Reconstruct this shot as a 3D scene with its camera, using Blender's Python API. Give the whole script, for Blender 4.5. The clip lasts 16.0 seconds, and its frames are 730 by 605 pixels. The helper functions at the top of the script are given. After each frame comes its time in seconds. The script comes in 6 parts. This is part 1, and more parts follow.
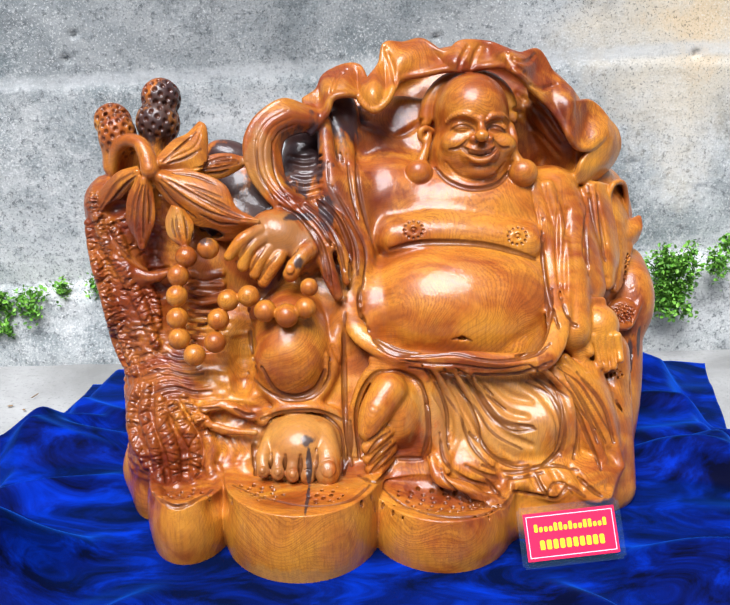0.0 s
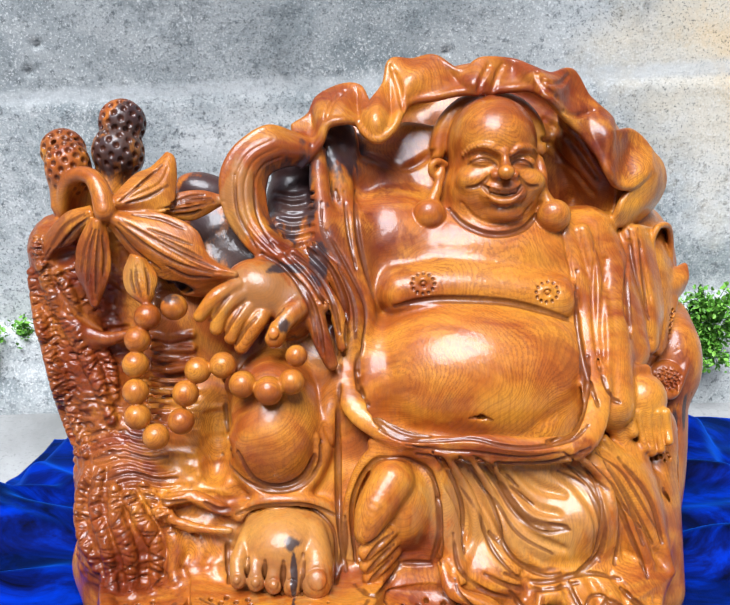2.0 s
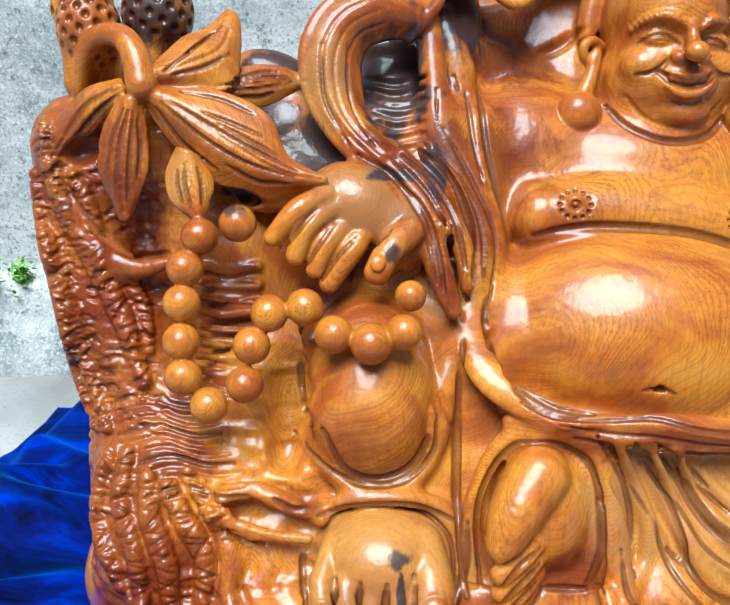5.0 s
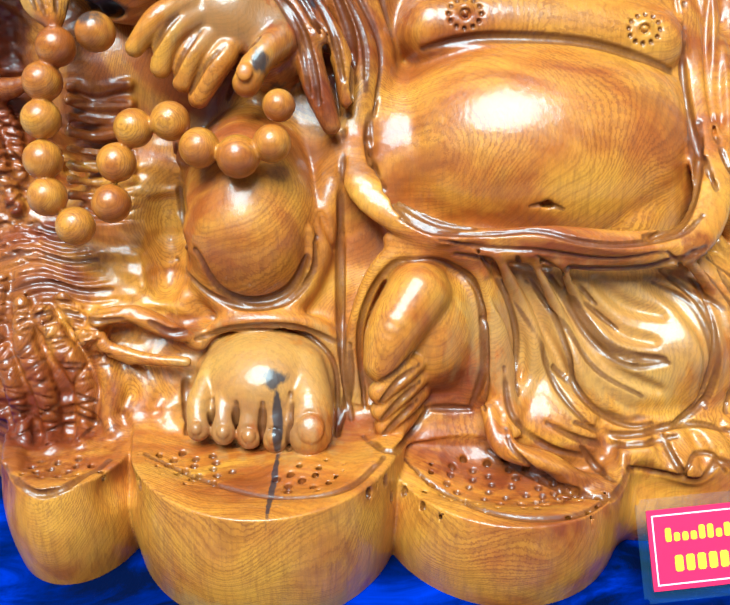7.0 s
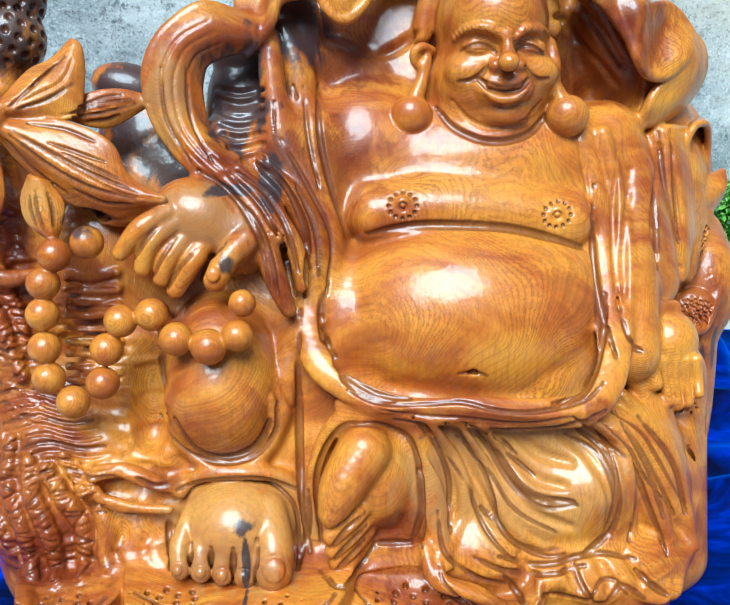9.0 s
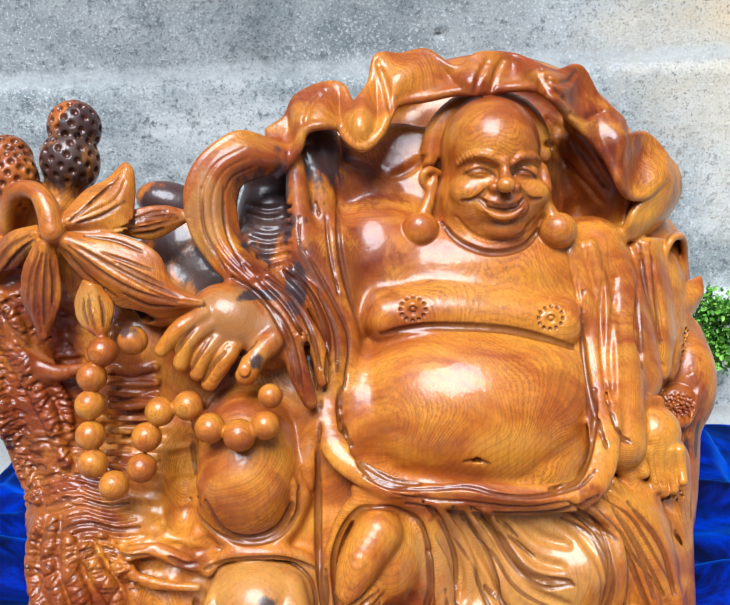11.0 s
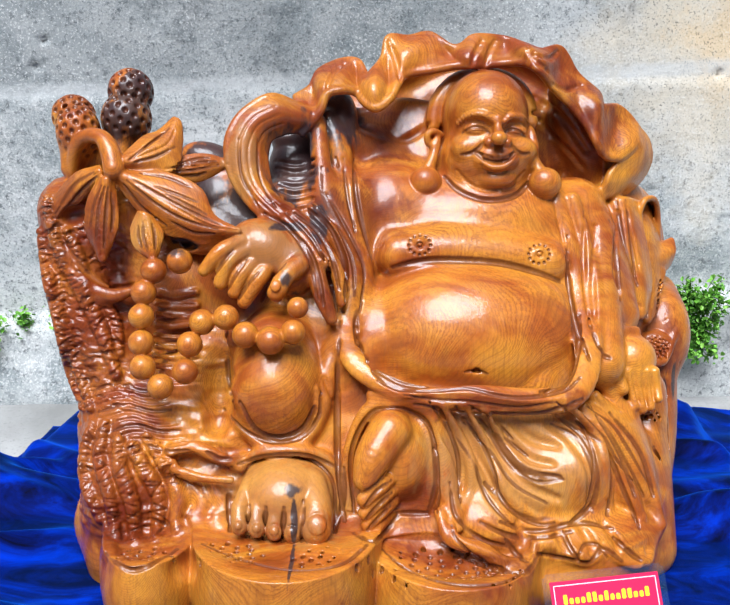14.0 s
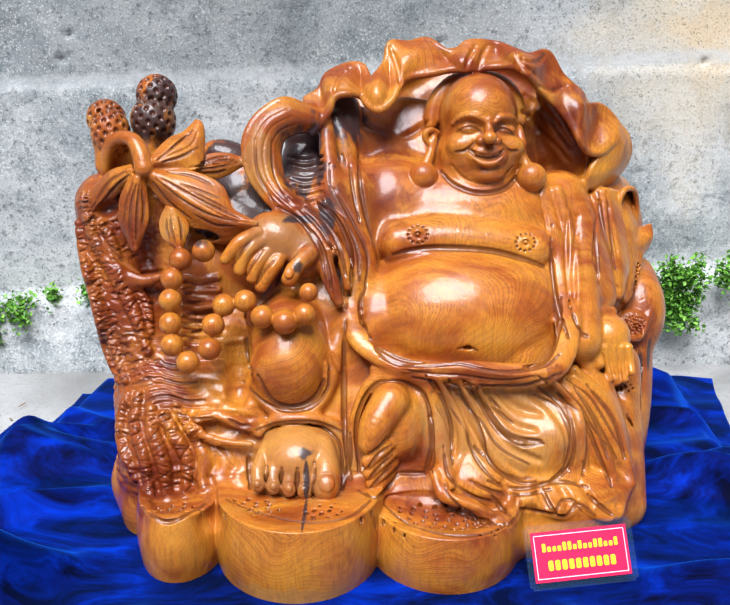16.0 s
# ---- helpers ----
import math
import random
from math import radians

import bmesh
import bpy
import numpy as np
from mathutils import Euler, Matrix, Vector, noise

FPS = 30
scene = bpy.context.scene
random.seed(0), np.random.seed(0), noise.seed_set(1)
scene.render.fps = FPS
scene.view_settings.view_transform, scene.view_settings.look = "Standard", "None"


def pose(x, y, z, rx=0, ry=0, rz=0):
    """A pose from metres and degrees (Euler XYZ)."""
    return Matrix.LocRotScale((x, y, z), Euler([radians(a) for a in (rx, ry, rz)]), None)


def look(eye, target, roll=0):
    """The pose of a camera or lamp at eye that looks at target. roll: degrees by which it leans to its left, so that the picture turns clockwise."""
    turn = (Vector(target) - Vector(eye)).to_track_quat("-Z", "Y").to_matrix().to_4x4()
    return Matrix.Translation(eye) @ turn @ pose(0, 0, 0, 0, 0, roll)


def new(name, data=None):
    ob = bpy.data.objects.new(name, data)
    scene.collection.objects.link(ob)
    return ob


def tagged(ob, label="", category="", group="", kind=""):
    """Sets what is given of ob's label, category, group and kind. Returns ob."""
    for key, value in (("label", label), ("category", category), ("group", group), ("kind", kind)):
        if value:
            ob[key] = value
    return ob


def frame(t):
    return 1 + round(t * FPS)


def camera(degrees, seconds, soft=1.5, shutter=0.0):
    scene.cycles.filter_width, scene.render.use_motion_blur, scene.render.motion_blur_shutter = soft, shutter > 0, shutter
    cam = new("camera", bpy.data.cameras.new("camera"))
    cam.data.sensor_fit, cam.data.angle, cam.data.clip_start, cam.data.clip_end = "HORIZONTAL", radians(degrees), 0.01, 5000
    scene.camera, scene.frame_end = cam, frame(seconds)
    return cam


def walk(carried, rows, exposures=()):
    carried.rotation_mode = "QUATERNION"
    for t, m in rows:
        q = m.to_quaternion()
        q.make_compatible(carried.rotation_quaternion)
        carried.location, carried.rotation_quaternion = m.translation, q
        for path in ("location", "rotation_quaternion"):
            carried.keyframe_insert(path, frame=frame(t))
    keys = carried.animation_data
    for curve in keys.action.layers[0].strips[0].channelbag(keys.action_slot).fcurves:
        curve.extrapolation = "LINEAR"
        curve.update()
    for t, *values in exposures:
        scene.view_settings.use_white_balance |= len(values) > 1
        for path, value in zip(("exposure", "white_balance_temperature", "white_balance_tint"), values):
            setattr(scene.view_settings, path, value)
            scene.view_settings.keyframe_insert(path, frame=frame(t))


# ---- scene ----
cam = camera(45.7, 16.0)
METRES, EYE, TILT, LEAN, TURN = 1.5, 0.80, -20.0, 0.0, 0.0
ROWS = [
    (0.0, 0.0, 0.0, 0.0, 0.0, 0.0, -0.0),
    (0.5, -0.0023, 0.0156, 0.0072, 0.04, -0.46, 0.13),
    (1.0, 0.0001, 0.0407, 0.0186, 0.0, -0.47, 0.05),
    (1.5, 0.0046, 0.0862, 0.0387, -0.09, 0.04, -0.24),
    (2.0, -0.0022, 0.14, 0.0477, -0.21, 0.59, -0.55),
    (2.5, -0.0234, 0.1889, 0.0639, -0.28, 0.97, -0.73),
    (3.0, -0.039, 0.2301, 0.0753, -0.29, 1.1, -0.91),
    (5.5, -0.0801, 0.3406, -0.0006, -0.35, -2.44, -1.99),
    (6.0, -0.0708, 0.3416, -0.0126, -0.34, -4.32, -1.67),
    (6.5, -0.0464, 0.3395, -0.0244, -0.36, -5.85, -1.22),
    (7.0, -0.0087, 0.3444, -0.0281, -0.23, -7.31, -0.87),
    (7.5, 0.0138, 0.3481, -0.019, -0.45, -8.52, -0.48),
    (8.0, 0.0247, 0.3303, 0.0182, -0.37, -9.61, -0.27),
    (8.5, 0.0246, 0.2993, 0.0549, -0.35, -9.57, -0.08),
    (9.0, 0.0185, 0.2758, 0.0875, -0.42, -8.1, -0.15),
    (9.5, 0.0155, 0.2688, 0.105, -0.48, -6.26, -0.27),
    (10.0, 0.0119, 0.2542, 0.123, -0.46, -4.68, -0.4),
    (12.5, -0.0099, 0.1557, 0.0342, -1.23, 1.52, -0.63),
    (13.0, -0.0135, 0.1524, 0.0182, -1.12, 2.39, -0.52),
    (13.5, -0.0111, 0.1401, -0.0062, -0.97, 3.09, -0.48),
    (14.0, -0.0076, 0.1194, -0.0221, -0.79, 3.48, -0.65),
    (14.5, -0.0062, 0.0904, -0.04, -0.58, 3.6, -0.93),
    (15.0, -0.0072, 0.0621, -0.0375, -0.43, 3.26, -0.98),
    (15.5, -0.0079, 0.0463, -0.0237, -0.35, 2.26, -0.78),
    (16.0, -0.0059, 0.034, -0.0072, -0.33, 0.98, -0.61),
]
EXPOSURES = [(0.0, 0.66, 6250, 11), (3.0, 0.66, 5950, 8), (5.5, 0.78, 5600, -4), (7.0, 0.94, 5000, -18), (8.5, 0.84, 5050, -15), (9.5, 0.72, 5550, 0), (12.5, 0.66, 5950, 8), (16.0, 0.66, 6200, 11)]
walk(cam, [(t, pose(0, 0, EYE, TILT, LEAN, TURN) @ pose(METRES * x, METRES * y, METRES * z, 90 + pitch, roll, yaw)) for t, x, y, z, yaw, pitch, roll in ROWS], EXPOSURES)


# ---- sky and sun: an open, hazy bright sky over a yard ----
SUN_EL, SUN_AZ = 60.0, 196.0            # degrees; azimuth from +y, clockwise
world = bpy.data.worlds.new("sky_world")
scene.world = world
world.use_nodes = True
wn = world.node_tree.nodes
sky = wn.new("ShaderNodeTexSky")
sky.sky_type = "NISHITA"
sky.sun_disc = False
sky.sun_elevation, sky.sun_rotation = radians(SUN_EL), radians(SUN_AZ)
sky.dust_density = 3.0
wn["Background"].inputs["Strength"].default_value = 0.032
world.node_tree.links.new(sky.outputs["Color"], wn["Background"].inputs["Color"])
sun_data = bpy.data.lights.new("sun", "SUN")
sun_data.energy, sun_data.angle, sun_data.color = 4.0, radians(38), (0.985, 0.985, 1.0)
sun = new("sun", sun_data)
az, el = radians(SUN_AZ), radians(SUN_EL)
toward = Vector((math.sin(az) * math.cos(el), math.cos(az) * math.cos(el), math.sin(el)))
sun.matrix_world = look(toward * 6, (0, 0, 0))


# ---- material helpers ----
def material(name):
    m = bpy.data.materials.new(name)
    m.use_nodes = True
    nt = m.node_tree
    return m, nt, nt.nodes["Principled BSDF"]


def node(nt, kind, **values):
    n = nt.nodes.new(kind)
    for k, v in values.items():
        n.inputs[k.replace("_", " ")].default_value = v
    return n


def noise_node(nt, vec, scale, detail=6.0, rough=0.6, distortion=0.0):
    n = node(nt, "ShaderNodeTexNoise", Scale=scale, Detail=detail, Roughness=rough, Distortion=distortion)
    nt.links.new(vec, n.inputs["Vector"])
    return n.outputs["Fac"]


def ramp(nt, fac, *stops):
    n = nt.nodes.new("ShaderNodeValToRGB")
    e = n.color_ramp.elements
    while len(e) < len(stops):
        e.new(0.5)
    for q, (at, col) in zip(e, stops):
        q.position = at
        q.color = (*col, 1) if len(col) == 3 else col
    nt.links.new(fac, n.inputs["Fac"])
    return n.outputs["Color"]


def grey(nt, fac, lo, hi, a=0.0, b=1.0):
    n = node(nt, "ShaderNodeMapRange")
    for i, v in enumerate((lo, hi, a, b)):
        n.inputs[i + 1].default_value = v
    nt.links.new(fac, n.inputs[0])
    return n.outputs[0]


def mix(nt, fac, a, b, how="MIX"):
    n = nt.nodes.new("ShaderNodeMix")
    n.data_type, n.blend_type = "RGBA", how
    for sock, v in ((n.inputs[0], fac), (n.inputs[6], a), (n.inputs[7], b)):
        if isinstance(v, (int, float)):
            sock.default_value = v
        elif isinstance(v, tuple):
            sock.default_value = (*v, 1)
        else:
            nt.links.new(v, sock)
    return n.outputs[2]


def sums(nt, op, a, b):
    n = nt.nodes.new("ShaderNodeMath")
    n.operation = op
    for sock, v in zip(n.inputs, (a, b)):
        if isinstance(v, (int, float)):
            sock.default_value = v
        else:
            nt.links.new(v, sock)
    return n.outputs[0]


def bump(nt, bsdf, height, strength, distance):
    n = node(nt, "ShaderNodeBump", Strength=strength, Distance=distance)
    nt.links.new(height, n.inputs["Height"])
    nt.links.new(n.outputs[0], bsdf.inputs["Normal"])


def place_of(nt):
    return nt.nodes.new("ShaderNodeTexCoord").outputs["Object"]


def stretched(nt, vec, sx, sy, sz, rx=0, ry=0, rz=0):
    n = nt.nodes.new("ShaderNodeMapping")
    n.inputs["Scale"].default_value = (sx, sy, sz)
    n.inputs["Rotation"].default_value = (radians(rx), radians(ry), radians(rz))
    nt.links.new(vec, n.inputs["Vector"])
    return n.outputs[0]


# ---- materials ----
def wood_material():
    m, nt, b = material("varnished_wood")
    v = place_of(nt)
    # growth rings: shells round a tilted axis, warped by broad noise
    warp = nt.nodes.new("ShaderNodeTexNoise")
    warp.inputs["Scale"].default_value, warp.inputs["Detail"].default_value = 4.5, 2.0
    nt.links.new(v, warp.inputs["Vector"])
    bent = nt.nodes.new("ShaderNodeVectorMath")
    bent.operation = "MULTIPLY_ADD"
    bent.inputs[1].default_value = (0.16, 0.16, 0.16)
    nt.links.new(warp.outputs["Color"], bent.inputs[0])
    nt.links.new(v, bent.inputs[2])
    bv = stretched(nt, bent.outputs[0], 1.0, 1.0, 1.0, 35, 0, 12)
    rings = node(nt, "ShaderNodeTexWave", Scale=60.0, Distortion=1.4, Detail=3.0)
    rings.wave_type, rings.bands_direction = "BANDS", "Y"
    nt.links.new(bv, rings.inputs["Vector"])
    fine = noise_node(nt, stretched(nt, v, 260, 260, 28, 8, 10, 0), 1.0, 4, 0.6)
    height = nt.nodes.new("ShaderNodeSeparateXYZ")
    nt.links.new(v, height.inputs[0])
    broad = sums(nt, "ADD", noise_node(nt, v, 7.0, 4, 0.55), grey(nt, height.outputs[2], 0.1, 0.65, 0.02, -0.06))   # yellower butt, redder top of the log
    base = ramp(nt, broad, (0.30, (0.25, 0.036, 0.004)), (0.48, (0.47, 0.118, 0.010)), (0.68, (0.63, 0.240, 0.022)))
    ring = ramp(nt, rings.outputs["Fac"], (0.0, (0.40, 0.25, 0.18)), (0.16, (0.85, 0.78, 0.72)), (0.4, (1, 1, 1)), (1.0, (1.08, 1.08, 1.05)))
    streak = noise_node(nt, stretched(nt, bent.outputs[0], 6, 34, 14, 35, 0, 12), 1.0, 4, 0.6)
    base = mix(nt, grey(nt, streak, 0.42, 0.66, 0.0, 0.65), base, (0.66, 0.290, 0.028))
    base = mix(nt, grey(nt, streak, 0.50, 0.30, 0.0, 0.60), base, (0.19, 0.036, 0.007))
    col = mix(nt, grey(nt, noise_node(nt, v, 9.0, 3, 0.5), 0.35, 0.65, 0.04, 0.30), base, ring, "MULTIPLY")
    # fine figure between the rings
    lines = node(nt, "ShaderNodeTexWave", Scale=170.0, Distortion=5.0, Detail=4.0, Detail_Scale=2.5)
    lines.wave_type, lines.bands_direction = "BANDS", "Y"
    nt.links.new(bv, lines.inputs["Vector"])
    col = mix(nt, sums(nt, "MULTIPLY", grey(nt, lines.outputs["Fac"], 0.45, 0.0, 0.0, 0.55), grey(nt, noise_node(nt, v, 16.0, 4, 0.6), 0.35, 0.62, 0.1, 1.0)), col, (0.17, 0.030, 0.005))
    col = mix(nt, grey(nt, fine, 0.45, 0.75, 0.0, 0.45), col, (0.20, 0.06, 0.014))
    tone = nt.nodes.new("ShaderNodeAttribute")
    tone.attribute_name = "tone"
    sep = nt.nodes.new("ShaderNodeSeparateColor")
    nt.links.new(tone.outputs["Color"], sep.inputs[0])
    wob = noise_node(nt, stretched(nt, v, 60, 60, 16), 1.0, 5, 0.65)

    def patch(channel, gain=1.0):
        return grey(nt, sums(nt, "ADD", sep.outputs[channel], sums(nt, "MULTIPLY", sums(nt, "SUBTRACT", wob, 0.5), 1.7)), 0.40, 0.68, 0.0, gain)
    col = mix(nt, patch("Green", 0.85), col, (0.52, 0.33, 0.40), "MULTIPLY")     # red heartwood
    col = mix(nt, patch("Blue", 0.38), col, (0.40, 0.23, 0.075))         # pale sapwood
    col = mix(nt, patch("Red", 0.90), col, (0.024, 0.019, 0.024))      # black streaks of the wood, and shade painted into hollows
    col = mix(nt, grey(nt, tone.outputs["Alpha"], 0.15, 1.0, 0.0, 0.66), col, (0.085, 0.018, 0.004))   # old varnish in the gouges, and shade painted into creases and holes
    nt.links.new(col, b.inputs["Base Color"])
    nt.links.new(grey(nt, noise_node(nt, v, 30, 4, 0.6), 0.3, 0.7, 0.34, 0.52), b.inputs["Roughness"])
    b.inputs["Coat Weight"].default_value = 0.55
    b.inputs["Specular IOR Level"].default_value = 0.3
    b.inputs["Coat Roughness"].default_value = 0.16
    bump(nt, b, sums(nt, "ADD", sums(nt, "MULTIPLY", fine, 0.5), sums(nt, "ADD", noise_node(nt, stretched(nt, v, 70, 70, 30), 1.0, 6, 0.75), sums(nt, "MULTIPLY", noise_node(nt, v, 24.0, 2, 0.5), 2.4))), 0.5, 0.0016)
    polish = node(nt, "ShaderNodeBump", Strength=0.5, Distance=0.0016)
    nt.links.new(sums(nt, "ADD", sums(nt, "MULTIPLY", noise_node(nt, v, 30.0, 3, 0.6), 2.0), sums(nt, "MULTIPLY", wob, 0.5)), polish.inputs["Height"])
    nt.links.new(polish.outputs[0], b.inputs["Coat Normal"])
    return m


def wall_material():
    m, nt, b = material("stained_render_wall")
    v = place_of(nt)
    big = noise_node(nt, stretched(nt, v, 1.6, 1.6, 2.6), 1.7, 8, 0.62, 0.6)
    mid = noise_node(nt, v, 9.0, 8, 0.7)
    fine = noise_node(nt, v, 70.0, 5, 0.7)
    col = ramp(nt, big, (0.36, (0.20, 0.235, 0.24)), (0.5, (0.40, 0.425, 0.42)), (0.62, (0.60, 0.61, 0.59)))
    col = mix(nt, grey(nt, mid, 0.50, 0.66, 0.0, 0.6), col, (0.58, 0.59, 0.57))
    col = mix(nt, grey(nt, fine, 0.54, 0.64, 0.0, 0.75), col, (0.09, 0.10, 0.105))
    speck = noise_node(nt, v, 190.0, 3, 0.8)
    col = mix(nt, sums(nt, "MULTIPLY", grey(nt, speck, 0.54, 0.60, 0.0, 0.9), grey(nt, mid, 0.40, 0.6, 0.15, 1.0)), col, (0.68, 0.69, 0.67))
    grime = noise_node(nt, stretched(nt, v, 5, 5, 9), 1.0, 8, 0.75, 0.5)
    col = mix(nt, grey(nt, grime, 0.55, 0.65, 0.0, 0.6), col, (0.075, 0.085, 0.09))
    chips = noise_node(nt, v, 38.0, 6, 0.75)
    col = mix(nt, grey(nt, chips, 0.56, 0.63, 0.0, 0.5), col, (0.64, 0.65, 0.63))
    col = mix(nt, grey(nt, chips, 0.43, 0.37, 0.0, 0.35), col, (0.12, 0.135, 0.14))
    # old damp above the plaster ridge, dying out towards the limewash
    part = nt.nodes.new("ShaderNodeSeparateXYZ")
    nt.links.new(v, part.inputs[0])
    damp = sums(nt, "MULTIPLY", grey(nt, sums(nt, "ADD", part.outputs[2], sums(nt, "MULTIPLY", big, 0.25)), 0.70, 0.80, 0.0, 1.0), grey(nt, sums(nt, "ADD", part.outputs[0], sums(nt, "MULTIPLY", mid, 0.5)), 0.88, 0.48, 0.0, 0.48))
    col = mix(nt, damp, col, (0.13, 0.15, 0.155))
    # ochre limewash left in a broad patch
    sep = nt.nodes.new("ShaderNodeSeparateXYZ")
    nt.links.new(v, sep.inputs[0])
    px = sums(nt, "ABSOLUTE", sums(nt, "SUBTRACT", sep.outputs[0], 0.72), 0.0)
    pz = sums(nt, "ABSOLUTE", sums(nt, "SUBTRACT", sep.outputs[2], 0.72), 0.0)
    d = sums(nt, "ADD", sums(nt, "MULTIPLY", px, 1.1), pz)
    d = sums(nt, "ADD", d, sums(nt, "MULTIPLY", sums(nt, "SUBTRACT", mid, 0.5), 0.5))
    col = mix(nt, grey(nt, d, 0.20, 0.40, 0.75, 0.0), col, (0.68, 0.60, 0.46))
    col = mix(nt, grey(nt, sums(nt, "ADD", d, sums(nt, "MULTIPLY", fine, 0.2)), 0.14, 0.27, 0.55, 0.0), col, (0.70, 0.50, 0.26))
    # pinholes and pale grit, thicker in some patches
    drift = noise_node(nt, v, 5.0, 5, 0.65)
    grit = noise_node(nt, v, 240.0, 2, 0.6)
    col = mix(nt, sums(nt, "MULTIPLY", grey(nt, grit, 0.42, 0.34, 0.0, 0.60), grey(nt, drift, 0.40, 0.58, 0.25, 1.0)), col, (0.035, 0.045, 0.05))
    col = mix(nt, sums(nt, "MULTIPLY", grey(nt, grit, 0.58, 0.66, 0.0, 0.55), grey(nt, drift, 0.60, 0.42, 0.2, 1.0)), col, (0.78, 0.79, 0.77))
    # thin pale line along the ridge
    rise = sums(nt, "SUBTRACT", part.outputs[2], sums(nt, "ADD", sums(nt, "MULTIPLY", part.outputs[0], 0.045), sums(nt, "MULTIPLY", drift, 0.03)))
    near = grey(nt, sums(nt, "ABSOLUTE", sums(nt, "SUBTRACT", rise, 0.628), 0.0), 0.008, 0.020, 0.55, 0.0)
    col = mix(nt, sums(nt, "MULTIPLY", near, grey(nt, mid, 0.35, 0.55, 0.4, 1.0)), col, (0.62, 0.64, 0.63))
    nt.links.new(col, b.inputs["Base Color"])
    b.inputs["Roughness"].default_value = 0.92
    bump(nt, b, sums(nt, "ADD", sums(nt, "MULTIPLY", mid, 0.6), sums(nt, "MULTIPLY", fine, 0.5)), 0.6, 0.006)
    return m


def concrete_material():
    m, nt, b = material("worn_concrete")
    v = place_of(nt)
    big = noise_node(nt, v, 2.3, 7, 0.6, 0.4)
    mid = noise_node(nt, v, 16.0, 6, 0.65)
    fine = noise_node(nt, v, 120.0, 4, 0.7)
    col = ramp(nt, big, (0.38, (0.20, 0.20, 0.19)), (0.52, (0.31, 0.31, 0.30)), (0.66, (0.41, 0.41, 0.40)))
    col = mix(nt, grey(nt, mid, 0.5, 0.72, 0.0, 0.4), col, (0.30, 0.30, 0.28))
    col = mix(nt, grey(nt, fine, 0.55, 0.68, 0.0, 0.6), col, (0.18, 0.18, 0.175))
    nt.links.new(col, b.inputs["Base Color"])
    b.inputs["Roughness"].default_value = 0.9
    bump(nt, b, sums(nt, "ADD", mid, sums(nt, "MULTIPLY", fine, 0.4)), 0.5, 0.004)
    return m


def velvet_material():
    m, nt, b = material("blue_velvet")
    v = place_of(nt)
    # the velvet's bright sheen streaks and dark folds, painted into its base colour
    sheen_streaks = noise_node(nt, stretched(nt, v, 7, 16, 7, 0, 0, 25), 1.0, 6, 0.62, 1.2)
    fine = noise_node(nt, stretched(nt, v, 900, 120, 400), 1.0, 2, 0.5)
    col = ramp(nt, sheen_streaks, (0.40, (0.0001, 0.0005, 0.012)), (0.52, (0.0004, 0.006, 0.110)), (0.70, (0.0010, 0.026, 0.42)))
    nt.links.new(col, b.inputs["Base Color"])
    b.inputs["Roughness"].default_value = 0.75
    b.inputs["Specular IOR Level"].default_value = 0.05
    b.inputs["Sheen Weight"].default_value = 0.65
    b.inputs["Sheen Roughness"].default_value = 0.45
    b.inputs["Sheen Tint"].default_value = (0.01, 0.17, 1.0, 1)
    bump(nt, b, fine, 0.25, 0.001)
    return m


def plain(name, col, rough=0.5, vary=0.15, scale=40.0):
    m, nt, b = material(name)
    f = noise_node(nt, place_of(nt), scale, 4, 0.6)
    dark = tuple(c * (1 - vary) for c in col)
    nt.links.new(ramp(nt, f, (0.3, dark), (0.7, col)), b.inputs["Base Color"])
    b.inputs["Roughness"].default_value = rough
    return m


WOOD, WALL, CONCRETE, VELVET = wood_material(), wall_material(), concrete_material(), velvet_material()
CARD_RED = plain("card_magenta_red", (0.82, 0.012, 0.085), 0.4, 0.05)
CARD_YELLOW = plain("card_yellow_ink", (0.90, 0.70, 0.03), 0.4, 0.03)
CARD_WHITE = plain("card_white_ink", (0.85, 0.70, 0.78), 0.4, 0.03)


# ---- mesh helpers ----
def from_bm(name, bm, mat, parent=None, label="", smooth=True):
    me = bpy.data.meshes.new(name)
    bm.to_mesh(me)
    bm.free()
    me.materials.append(mat)
    if smooth:
        me.shade_smooth()
    ob = new(name, me)
    if parent:
        ob.parent = parent
    if label:
        ob["label"] = label
    return ob


def sheet(name, mat, x0, x1, nx, y0, y1, ny, height, thick=0.0):
    """A grid over x and y (arrays) whose z is height(x, y)."""
    gx, gy = np.meshgrid(np.linspace(x0, x1, nx), np.linspace(y0, y1, ny))
    pts = height(gx, gy)
    idx = np.arange(nx * ny).reshape(ny, nx)
    quads = np.stack([idx[:-1, :-1], idx[:-1, 1:], idx[1:, 1:], idx[1:, :-1]], -1).reshape(-1, 4)
    me = bpy.data.meshes.new(name)
    me.from_pydata(pts.reshape(-1, 3).tolist(), [], quads.tolist())
    me.materials.append(mat)
    me.shade_smooth()
    ob = new(name, me)
    if thick:
        s = ob.modifiers.new("thickness", "SOLIDIFY")
        s.thickness, s.offset = thick, -1
    return ob


